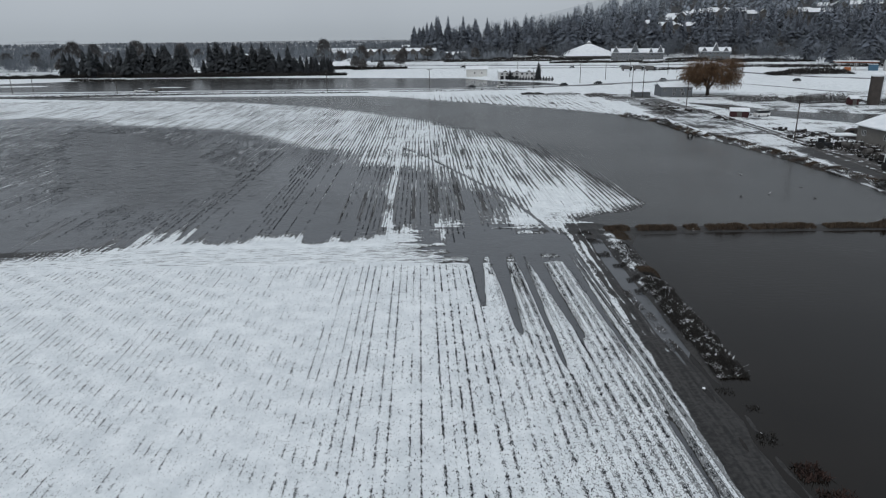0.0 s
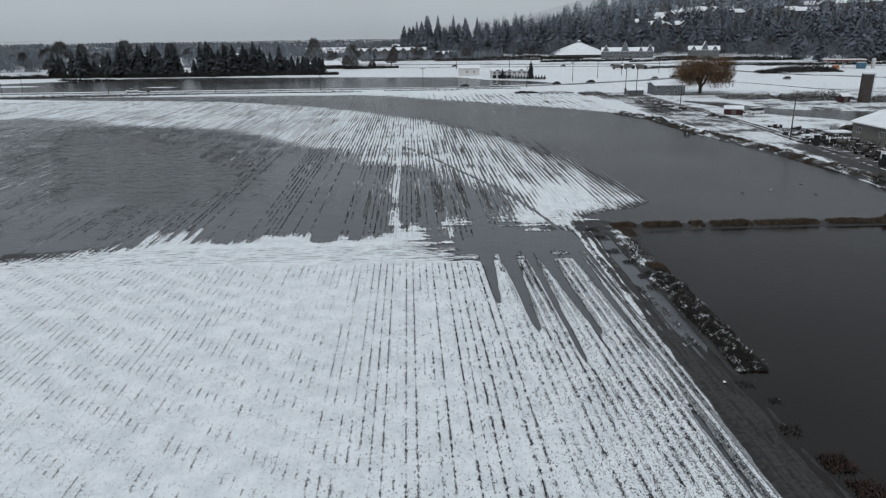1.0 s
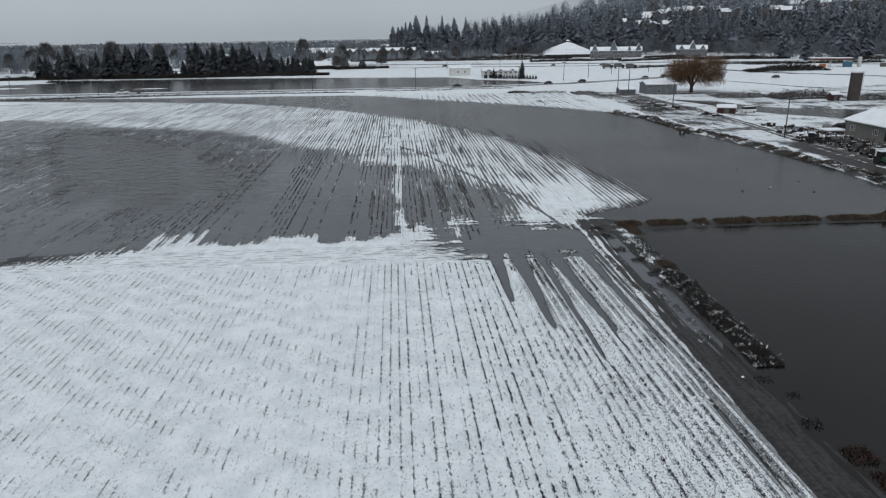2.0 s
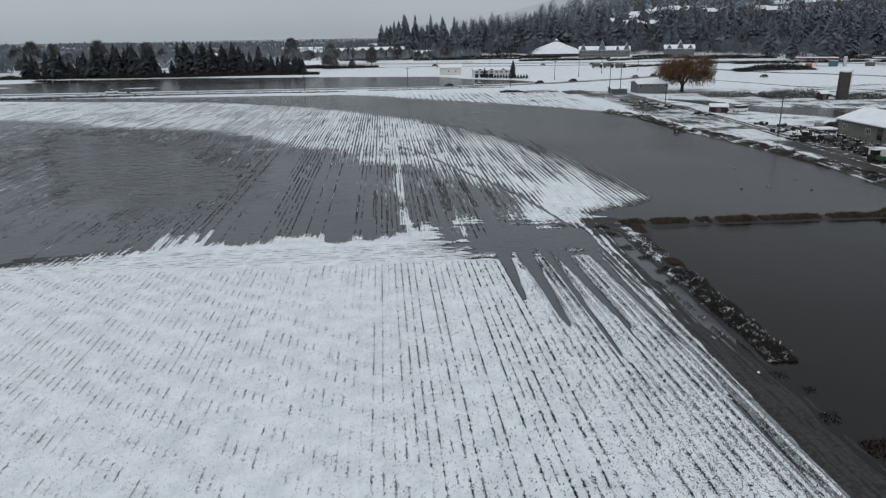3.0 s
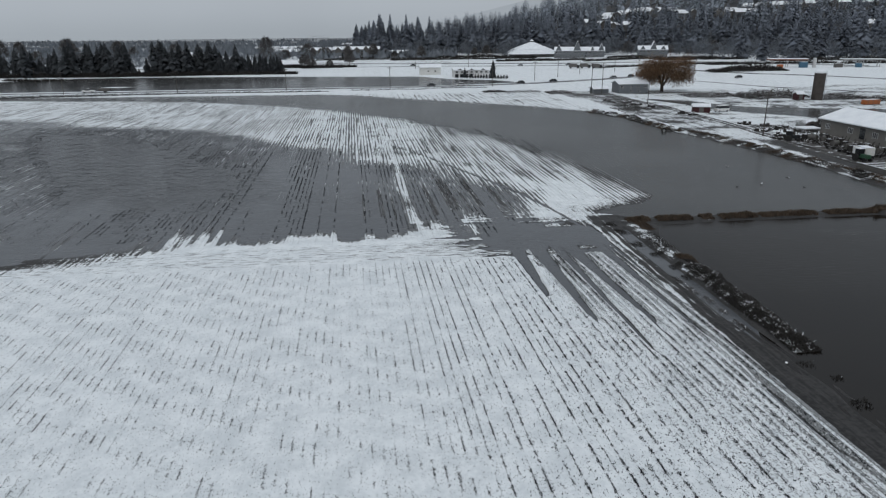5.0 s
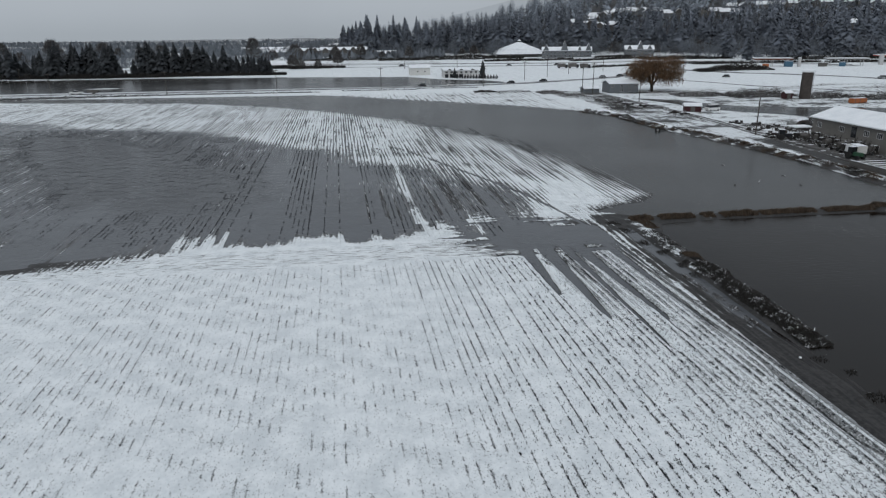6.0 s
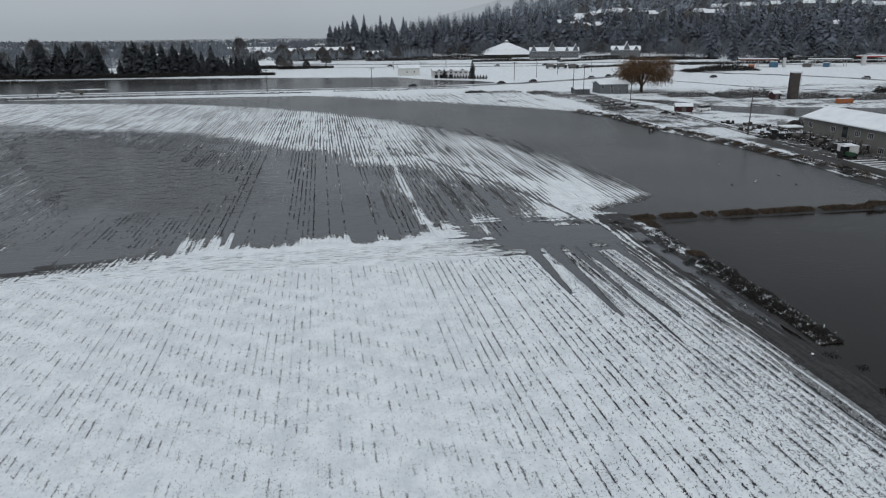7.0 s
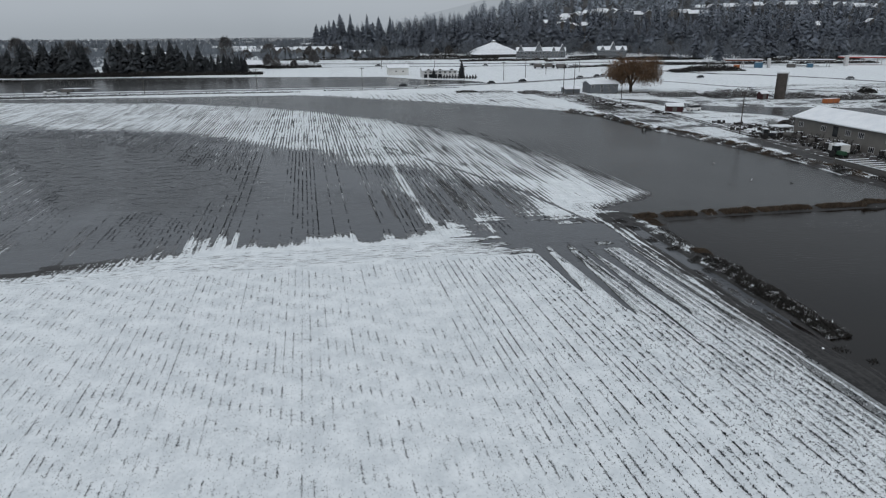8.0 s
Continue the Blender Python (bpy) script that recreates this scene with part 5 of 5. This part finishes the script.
for x, y in ((141.8, 478), (150, 477), (134, 479)):
    lorry = thing("lorry", on_ground(x, y, 0), "dark lorry parked beyond the fields", "truck", "lorries")
    part("box_body", boxes((-3.2, 2.2, -1.2, 1.2, 0.9, 3.2), bevel=0.06), WALL_DARK, lorry)
    part("cab", boxes((2.3, 4.0, -1.1, 1.1, 0.6, 2.5), bevel=0.15), CAR_DARK, lorry)
    for sx in (-2.2, 3.0):
        for sy in (-1.0, 1.0):
            bm = bmesh.new()
            tube(bm, (sx, sy - 0.14, 0.45), (sx, sy + 0.14, 0.45), 0.45, 0.45, 12)
            part("wheel", bm, RUBBER, lorry)


RUST = snowy("rusty_dark_iron", (0.022, 0.019, 0.018), 0.03, scale=1.5)


# ---- far buildings ----
def hall():
    """Great hall with a tented hip roof in two tiers and a small lantern."""
    ob = thing("roundhouse_hall", pose(154, 690, 2.0), "large hall with a white tented roof below the woods", "building")
    part("wall", boxes((-20, 20, -15, 15, -1, 3.6), bevel=0.1), WALL_DARK, ob)

    def tier(x, y, z0, x1, y1, z1):
        bm = bmesh.new()
        lo = [bm.verts.new(p) for p in ((-x, -y, z0), (x, -y, z0), (x, y, z0), (-x, y, z0))]
        hi = [bm.verts.new(p) for p in ((-x1, -y1, z1), (x1, -y1, z1), (x1, y1, z1), (-x1, y1, z1))]
        bm.faces.new(hi), bm.faces.new(lo[::-1])
        for i in range(4):
            bm.faces.new((lo[i], lo[(i + 1) % 4], hi[(i + 1) % 4], hi[i]))
        return bm

    part("lower_roof", tier(25, 19, 2.6, 17, 13, 7.2), SNOW, ob, "snow-covered lower roof")
    part("upper_roof", tier(17.6, 13.6, 7.0, 1.6, 1.6, 13.8), SNOW, ob, "snow-covered upper roof")
    part("lantern", boxes((-1.2, 1.2, -1.2, 1.2, 13.5, 15.0)), WALL_DARK, ob)
    part("lantern_roof", tier(1.9, 1.9, 14.9, 0.1, 0.1, 16.4), SNOW, ob)


hall()


def inn(x, y, wide, gables, label):
    """Long two-storey inn with steep gables along its front."""
    g = height(x, y)
    ob = gable_house("gabled_inn", pose(x, y, g, 0, 0, -17), wide, 12, 6.4, 9.5, WALL_GREY, label, "building")
    for i in range(int(wide // 3.4)):
        for z in (1.6, 4.6):
            window(ob, -wide / 2 + 2 + i * 3.4, -6, z, 1.5, 1.5, "-y")
    for c, half, top in gables:
        bm = bmesh.new()
        v = [bm.verts.new(p) for p in ((c - half, -6.3, 5.2), (c + half, -6.3, 5.2), (c, -6.3, top), (c, 0, top))]
        bm.faces.new((v[0], v[1], v[2])), bm.faces.new((v[1], v[3], v[2])), bm.faces.new((v[0], v[2], v[3]))
        part("gable", bm, WALL_GREY, ob)
        bm = bmesh.new()
        for s in (-1, 1):
            q = [(c + s * (half + 0.4), 4.8), (c, top), (c, top + 0.35), (c + s * (half + 0.4), 5.15)]
            a = [bm.verts.new((px, -6.9, pz)) for px, pz in q]
            b = [bm.verts.new((px, 0, pz)) for px, pz in q]
            bm.faces.new(a), bm.faces.new(b[::-1])
            for i in range(4):
                bm.faces.new((a[i], b[i], b[(i + 1) % 4], a[(i + 1) % 4]))
        bmesh.ops.recalc_face_normals(bm, faces=bm.faces)
        part("gable_roof", bm, SNOW, ob)


inn(188, 640, 46, ((-19, 3.5, 11.5), (-2, 4.0, 15.0), (12, 2.2, 10.5), (20, 3.2, 12.5)), "long grey gabled inn with snowy roofs below the woods")
inn(252, 622, 26, ((-9, 3.0, 10), (0.5, 3.4, 13.5), (9, 3.0, 10)), "grey house with three steep snowy gables")
for x, y, w, e, lab in ((-62, 790, 42, 6.5, "row of townhouses with snowy roofs"), (-22, 770, 50, 7.5, "long row of townhouses with snowy roofs"), (-100, 800, 30, 5, "townhouse with a snowy roof"), (22, 728, 22, 4.2, "low building with a flat snowy roof"),
                        (-142, 505, 20, 3.0, "low farmhouse with a snowy roof between firs"), (-96, 512, 16, 3.0, "low farm shed with a snowy roof behind firs"), (-205, 540, 18, 3.2, "farmhouse with a snowy roof behind the shelter belt"), (-250, 600, 22, 3.5, "farm building with a snowy roof"),
                        (-70, 540, 14, 2.6, "low shed with a snowy roof behind firs"), (-330, 640, 24, 4, "farm building with a snowy roof far off"), (-180, 700, 40, 5, "long snowy barn roof far off"), (-120, 900, 60, 6, "long snowy roofs across the plain"), (-20, 1000, 50, 7, "snowy roofs on the distant plain")):
    ob = gable_house("farm_building", pose(x, y, height(x, y)), w, 10, e, e + 2.6, WALL_GREY if w > 25 else WALL_DARK, lab, "house")
    for i in range(int(w // 6)):
        window(ob, -w / 2 + 3 + i * 6, -5, e * 0.55, 1.6, 1.4, "-y")
    if 40 < w < 55:
        for i in range(5):
            c = -w / 2 + 5 + i * (w - 10) / 4
            top = e + (2.2, 3.4, 2.6, 3.6, 2.4)[i]
            bm = bmesh.new()
            a = [bm.verts.new(p) for p in ((c - 3.2, -5.6, e - 3), (c + 3.2, -5.6, e - 3), (c + 3.2, -5.6, e - 0.3), (c, -5.6, top), (c - 3.2, -5.6, e - 0.3))]
            bm.faces.new(a)
            part("gable", bm, WALL_DARK, ob)
            bm = bmesh.new()
            for sg in (-1, 1):
                q = [(c + sg * 3.7, e - 0.7), (c, top), (c, top + 0.35), (c + sg * 3.7, e - 0.35)]
                a = [bm.verts.new((px, -6.1, pz)) for px, pz in q]
                b = [bm.verts.new((px, 0, pz)) for px, pz in q]
                bm.faces.new(a), bm.faces.new(b[::-1])
                for n in range(4):
                    bm.faces.new((a[n], b[n], b[(n + 1) % 4], a[(n + 1) % 4]))
            bmesh.ops.recalc_face_normals(bm, faces=bm.faces)
            part("gable_roof", bm, SNOW, ob)
for i in range(26):
    stand(BELT if i % 2 else BARE, [False] * 4, rnd.randrange(3), rnd.uniform(-120, 40), rnd.uniform(725, 760), rnd.uniform(0.25, 0.5))

# houses on the hill, in terraces among the trees
rh = random.Random(5)
for i, (x, y) in enumerate(TERRACE + [(hx + 14 * hy / math.hypot(hx, hy), hy - 14 * hx / math.hypot(hx, hy) + 3) for hx, hy in TERRACE[1:20]]):
    w, d = rh.uniform(9, 14), rh.uniform(9, 11)
    ob = gable_house("hillside_house", pose(x, y, height(x, y) + 3.0, 0, 0, rh.uniform(-50, -10) + 90 * (i % 5 in (1, 3))), w, d, 4.2, 7.8, rh.choice((WALL_GREY, WALL_DARK, WALL_BEIGE)), "hillside house with a snowy roof among trees", "house", 0.8)
    ob["group"] = "hillside houses"
    part("foundation", boxes((-w / 2 + 0.1, w / 2 - 0.1, -d / 2 + 0.1, d / 2 - 0.1, -10, -0.45)), WALL_DARK, ob)
    for k in range(3):
        window(ob, -w / 3 + k * w / 3, -d / 2, 2.7, 1.8, 1.4, "-y")


def canopy(x, y, wide, deep, tall, fascia, label, turn=-20):
    ob = thing("station_canopy", on_ground(x, y, turn), label, "canopy")
    part("fascia", boxes((-wide / 2, wide / 2, -deep / 2, deep / 2, tall + 0.25, tall + 1.0), bevel=0.05), fascia, ob, "coloured fascia band")
    part("roof", boxes((-wide / 2 - 0.1, wide / 2 + 0.1, -deep / 2 - 0.1, deep / 2 + 0.1, tall + 1.0, tall + 1.4), bevel=0.1), SNOW, ob, "snow on the flat roof")
    for sx in (-0.38, 0.0, 0.38):
        for sy in (-0.3, 0.3):
            part("column", boxes((sx * wide - 0.2, sx * wide + 0.2, sy * deep - 0.2, sy * deep + 0.2, -0.5, tall + 0.25)), TRIM, ob)
    return ob


canopy(372, 448, 30, 12, 4.6, plain("red_fascia", (0.35, 0.05, 0.035), 0.5), "filling station canopy with a red band and snowy roof")
canopy(415, 440, 20, 14, 4.5, WALL_DARK, "dark low building with a snowy flat roof")
canopy(268, 437, 24, 8, 4.2, plain("faded_orange_fascia", (0.16, 0.055, 0.03), 0.6), "open store canopy with a thin orange band")["category"] = "canopy"
canopy(318, 431, 26, 8, 3.6, WALL_DARK, "dark low shop canopy with a snowy roof")
for i, (x, y, w, h, m, lab) in enumerate(((274, 428, 5.0, 3.6, BLUE, "blue container standing before the store"), (259, 430, 3.5, 2.2, ORANGE, "orange skip beside the store"), (281, 427, 1.6, 6.0, TRIM, "tall white sign box before the store"),
                                          (296, 424, 5, 2.6, WALL_DARK, "dark stack of goods in a yard"), (308, 421, 3.4, 2.8, BLUE, "blue container at the yard's end"), (345, 432, 2.2, 7.0, TRIM, "white sign pylon beside the filling station"))):
    ob = thing("yard_unit", on_ground(x, y, -18), lab, "container", "yard units")
    part("box_body", boxes((-w / 2, w / 2, -1.3, 1.3, 0.0, h), bevel=0.06), m, ob)
    part("snow_cap", boxes((-w / 2, w / 2, -1.3, 1.3, h, h + 0.18), bevel=0.06), SNOW, ob)
    for q in range(int(w // 1.2)):
        part("rib", boxes((-w / 2 + 0.5 + q * 1.2, -w / 2 + 0.62 + q * 1.2, -1.36, -1.3, 0.1, h - 0.1)), m, ob)

# clipped hedge and firs before the villa
thuja = tree("hedge_tree", fir_mesh("crown", 2.7, 1.0, 140, 70, FIR, 0.0), trunk_mesh("trunk", 2.2, 0.08), "dark clipped columnar hedge tree", "villa hedge")
for i in range(15):
    m = on_ground(46 + i * 1.55, 401 - i * 0.75, i * 40)
    if i:
        copy_thing(thuja, m)
    else:
        thuja.matrix_basis = m
for x, y, s in ((45, 403, 0.28), (60.5, 396, 0.48)):
    stand(BELT, [False] * 4, 2, x, y, s)


# ---- the farmyard ----
def shed(name, x, y, turn, w, d, e, r, wall, label):
    ob = gable_house(name, on_ground(x, y, turn), w, d, e, r, wall, label, "shed", 0.25)
    part("door", boxes((-0.7, 0.7, -d / 2 - 0.05, -d / 2 + 0.02, 0, min(2, e - 0.1))), WALL_DARK, ob)
    return ob


shed("red_shed", 97.5, 215, -20, 5.4, 3.6, 1.9, 2.6, WALL_RED, "low dark red shed with a snowy roof")
shed("red_shed", 152.3, 246, 0, 3.0, 2.8, 2.2, 2.9, WALL_RED, "small red shed beside the silo")
van = car(on_ground(104.5, 214.5, 15), CAR_WHITE, "white van parked behind the red shed", "van", 5.2, 2.0, 1.9, (0.1, 0.95))
tank = thing("orange_container", on_ground(166.5, 225.5, 8), "orange steel container lying in the snow", "container")
part("body", boxes((-3.3, 3.3, -1.1, 1.1, 0.1, 1.8), bevel=0.25), ORANGE, tank)
part("snow_cap", boxes((-3.0, 3.0, -0.9, 0.9, 1.8, 1.88), bevel=0.03), SNOW, tank)
for s in (-2.2, 0, 2.2):
    part("band", boxes((s - 0.08, s + 0.08, -1.15, 1.15, 0.15, 1.75), bevel=0.02), WALL_DARK, tank)


def hoop_hut(x, y):
    ob = thing("hoop_hut", on_ground(x, y, -15), "small grey arched hut with an open doorway", "shed")
    bm = bmesh.new()
    k, R = 14, 2.3
    for s, r in ((1, R), (-1, R - 0.06)):
        vs = [[bm.verts.new((r * math.cos(math.pi * i / k), yy, r * math.sin(math.pi * i / k) * 1.05)) for i in range(k + 1)] for yy in (-3, 3)]
        for i in range(k):
            f = (vs[0][i], vs[0][i + 1], vs[1][i + 1], vs[1][i])
            bm.faces.new(f if s > 0 else f[::-1])
    part("shell", bm, snowy("weathered_sheet", (0.16, 0.165, 0.16), 0.25, scale=0.8), ob)
    bm = bmesh.new()
    vs = [bm.verts.new((R * math.cos(math.pi * i / k), -2.9, R * math.sin(math.pi * i / k) * 1.05)) for i in range(k + 1)]
    bm.faces.new(vs)
    part("end_wall", bm, CONCRETE, ob)
    part("doorway", boxes((-0.6, 0.5, -2.98, -2.88, 0, 1.7)), GLASS, ob, "dark doorway")


hoop_hut(107.2, 172.5)


def shelter(x, y):
    ob = thing("open_shelter", on_ground(x, y, 0), "open lean-to shelter with a snowy roof", "shelter")
    part("roof", boxes((-2.6, 2.6, -2.2, 2.2, 2.5, 2.72), bevel=0.05), SNOW, ob)
    for sx in (-2.3, 2.3):
        for sy in (-1.9, 1.9):
            part("post", boxes((sx - 0.08, sx + 0.08, sy - 0.08, sy + 0.08, -0.3, 2.5)), WOOD, ob)


shelter(97, 157.5)


def tractor(x, y, turn, paint, label):
    ob = thing("tractor", on_ground(x, y, turn), label, "tractor")
    part("body", boxes((-1.6, 0.5, -0.45, 0.45, 0.7, 1.5), bevel=0.08), paint, ob)
    part("cab", boxes((0.3, 1.5, -0.7, 0.7, 1.0, 2.5), bevel=0.1), GLASS, ob)
    part("cab_roof", boxes((0.2, 1.6, -0.8, 0.8, 2.5, 2.62), bevel=0.04), SNOW, ob)
    for sx, r in ((-1.2, 0.45), (1.0, 0.75)):
        for sy in (-0.8, 0.8):
            bm = bmesh.new()
            tube(bm, (sx, sy - 0.18, r), (sx, sy + 0.18, r), r, r, 14)
            part("wheel", bm, RUBBER, ob)


tractor(90.8, 154, 160, CAR_DARK, "dark tractor parked beside the lane")
tractor(88.9, 127.0, 100, GREEN, "green tractor with a snowy cab roof in the yard")


def truck(x, y, turn, label):
    ob = thing("truck", on_ground(x, y, turn), label, "truck")
    part("box_body", boxes((-2.2, 1.2, -1.0, 1.0, 0.9, 2.5), bevel=0.05), WALL_WHITE, ob)
    part("cab", boxes((1.3, 2.9, -1.0, 1.0, 0.6, 2.3), bevel=0.12), CAR_WHITE, ob)
    part("windscreen", boxes((2.86, 2.93, -0.8, 0.8, 1.4, 2.1)), GLASS, ob)
    part("snow_cap", boxes((-2.2, 1.2, -1.0, 1.0, 2.5, 2.6), bevel=0.04), SNOW, ob)
    for sx in (-1.7, 2.0):
        for sy in (-0.95, 0.95):
            bm = bmesh.new()
            tube(bm, (sx, sy - 0.13, 0.42), (sx, sy + 0.13, 0.42), 0.42, 0.42, 12)
            part("wheel", bm, RUBBER, ob)


truck(91.0, 129.5, 80, "white box truck parked before the long building")


def crop_sprayer(x, y, turn, seed, label):
    """Old machinery: a frame, tank, drum, wheels and loose bars with snow on top."""
    r = random.Random(seed)
    ob = thing("farm_machine", on_ground(x, y, turn), label, "machinery", "parked farm machines")
    part("chassis", boxes((-2.4, 2.4, -0.5, -0.35, 0.6, 0.8), (-2.4, 2.4, 0.35, 0.5, 0.6, 0.8), (-2.4, -2.2, -0.35, 0.35, 0.6, 0.8), (2.2, 2.4, -0.35, 0.35, 0.6, 0.8)), RUST, ob)
    bm = bmesh.new()
    tube(bm, (-1.4, 0, 1.35), (0.6, 0, 1.35), 0.62, 0.62, 14)
    part("tank", bm, WALL_DARK, ob)
    part("hopper", boxes((0.9, 2.1, -0.7, 0.7, 0.85, r.uniform(1.6, 2.3)), bevel=0.08), RUST, ob)
    for i in range(14):
        bm = bmesh.new()
        a = Vector((r.uniform(-2.2, 2.2), r.uniform(-0.9, 0.9), 0.8))
        tube(bm, a, a + Vector((r.uniform(-0.9, 0.9), r.uniform(-0.6, 0.6), r.uniform(0.8, 2.0))), 0.05, 0.05, 6)
        part("bar", bm, RUST, ob)
    for i in range(3):
        a, b = r.uniform(-2, 1.6), r.uniform(-0.5, 0.3)
        part("snow_cap", boxes((a, a + r.uniform(0.2, 0.6), b, b + 0.3, 0.86 + 0.5 * i, 0.93 + 0.5 * i), bevel=0.02), SNOW, ob)
    for sx in (-1.7, 1.6):
        for sy in (-0.8, 0.8):
            bm = bmesh.new()
            tube(bm, (sx, sy - 0.12, 0.45), (sx, sy + 0.12, 0.45), 0.45, 0.45, 12)
            part("wheel", bm, RUBBER, ob)


rm = random.Random(8)
for i, (x, y) in enumerate(((94.6, 148), (95.4, 144.5), (93.2, 141.5), (95.8, 139.5), (93.0, 137), (95.5, 135), (92.4, 133), (95.8, 131), (94, 151.5), (95.6, 121), (95.4, 116), (95.7, 111))):
    crop_sprayer(x, y, rm.uniform(0, 180), i, "old dark farm machine dusted with snow in the yard")


def pallet_pile(x, y, w, d, h, seed, label):
    r = random.Random(seed)
    ob = thing("scrap_pile", on_ground(x, y, r.uniform(0, 90)), label, "scrap", "scrap piles")
    for i in range(7):
        a, b = r.uniform(-w, w), r.uniform(-d, d)
        s, q = r.uniform(0.3, 0.8), r.uniform(0.2, h)
        bm = bmesh.new()
        box(bm, -s, s, -s * 0.7, s * 0.7, -0.1, q, bevel=0.04)
        bmesh.ops.transform(bm, matrix=pose(a, b, 0, r.uniform(-12, 12), r.uniform(-12, 12), r.uniform(0, 90)), verts=bm.verts)
        part("piece", bm, RUST, ob)
        if r.random() < 0.35:
            part("snow_cap", boxes((a - s * 0.7, a + s * 0.7, b - s * 0.5, b + s * 0.5, q + 0.02, q + 0.1), bevel=0.03), SNOW, ob)


for i, (x, y) in enumerate(((92, 160), (95, 163), (98, 166), (93, 170), (97, 172), (101, 168), (104, 166), (89.5, 158), (94.5, 157), (101, 175), (99, 180), (95, 184), (91, 208), (90, 213), (102, 219), (88, 232), (86, 240), (84, 248), (80, 256))):
    pallet_pile(x, y, 1.8, 1.4, 0.9, i, "heap of dark scrap and timber under snow")


def bed_rack(x, y, long, label):
    """Long low frame of boards with cross slats that carry snow."""
    ob = thing("slatted_rack", on_ground(x, y, 0, 0.0), label, "rack")
    part("side_board", boxes((-3.6, -3.45, -long / 2, long / 2, -0.3, 1.1), bevel=0.02), WALL_DARK, ob)
    part("side_board", boxes((3.45, 3.6, -long / 2, long / 2, -0.3, 1.1), bevel=0.02), WALL_DARK, ob)
    part("end_board", boxes((-3.45, 3.45, long / 2 - 0.15, long / 2, -0.3, 1.1), bevel=0.02), WALL_DARK, ob)
    part("floor", boxes((-3.45, 3.45, -long / 2, long / 2 - 0.15, 0.0, 0.5)), WALL_DARK, ob)
    for i in range(int(long / 2.0)):
        yy = -long / 2 + 1 + i * 2.0
        part("slat", boxes((-3.45, 3.45, yy - 0.18, yy + 0.18, 0.95, 1.06), bevel=0.03), SNOW, ob, "slat covered with snow")
    part("rail", boxes((-3.62, -3.43, -long / 2, long / 2, 1.1, 1.22), bevel=0.03), SNOW, ob, "snow on the side board")


bed_rack(86.6, 109, 24, "long low dark frame with snow-covered cross slats")

# fence along the yard
for i in range(12):
    y = 150 + i * 1.7
    ob = thing("fence_post", on_ground(98 - 0.1 * i, y, 0), "thin wooden fence post in the snow", "post", "fence posts")
    part("stake", boxes((-0.05, 0.05, -0.05, 0.05, -0.3, 1.5)), WOOD, ob)
    part("cap", boxes((-0.06, 0.06, -0.06, 0.06, 1.5, 1.54)), SNOW, ob)

# a drowned wheeled implement in the channel, a stone by the lane
axle = thing("wheeled_implement", pose(70.8, 177.7, 0.0, 0, 0, 5), "old two-wheeled farm implement half drowned in the channel", "implement")
part("axle", tube(bmesh.new(), (-2.5, 0, 0.45), (2.5, 0, 0.45), 0.06, 0.06, 8), RUST, axle)
for sx in (-2.5, 2.5):
    wheel = new("wheel")
    wheel.parent = axle
    wheel.matrix_basis = pose(sx, 0, 0.35, 0, 0, 75)
    bm = bmesh.new()
    tube(bm, (-0.16, 0, 0), (0.16, 0, 0), 0.75, 0.75, 20)
    bmesh.ops.bevel(bm, geom=[e for e in bm.edges if e.calc_face_angle(0) > 1], offset=0.08, segments=2, affect="EDGES")
    part("tyre", bm, RUBBER, wheel)
    part("rim", tube(bmesh.new(), (-0.18, 0, 0), (0.18, 0, 0), 0.34, 0.34, 14), STEEL, wheel)
part("drawbar", tube(bmesh.new(), (0, 0, 0.45), (0.3, 2.6, 0.1), 0.06, 0.05, 8), RUST, axle)
for i, (x, y) in enumerate(((52, 110), (64, 108), (60, 128), (66, 116), (58, 112))):
    bm = bmesh.new()
    r = random.Random(i)
    p = Vector((x, y, 0.0))
    for _ in range(3):
        q = p + Vector((r.uniform(-0.5, 0.7), r.uniform(-0.4, 0.6), r.uniform(-0.02, 0.25)))
        tube(bm, p - Vector((0, 0, 0.05)), q, 0.07, 0.03, 6)
        p = p.lerp(q, 0.6)
    tagged(part("driftwood", bm, RUST), "dark branch adrift in the flood water", "driftwood", "driftwood")
bm = bmesh.new()
bmesh.ops.create_icosphere(bm, subdivisions=3, radius=0.13)
for v in bm.verts:
    v.co *= 1 + 0.25 * noise.noise(v.co * 4)
    v.co.z *= 0.7
stone = tagged(part("stone", bm, SNOW), "pale stone beside the muddy lane", "stone")
stone.matrix_basis = on_ground(21.6, 46.9, 0, 0.1)
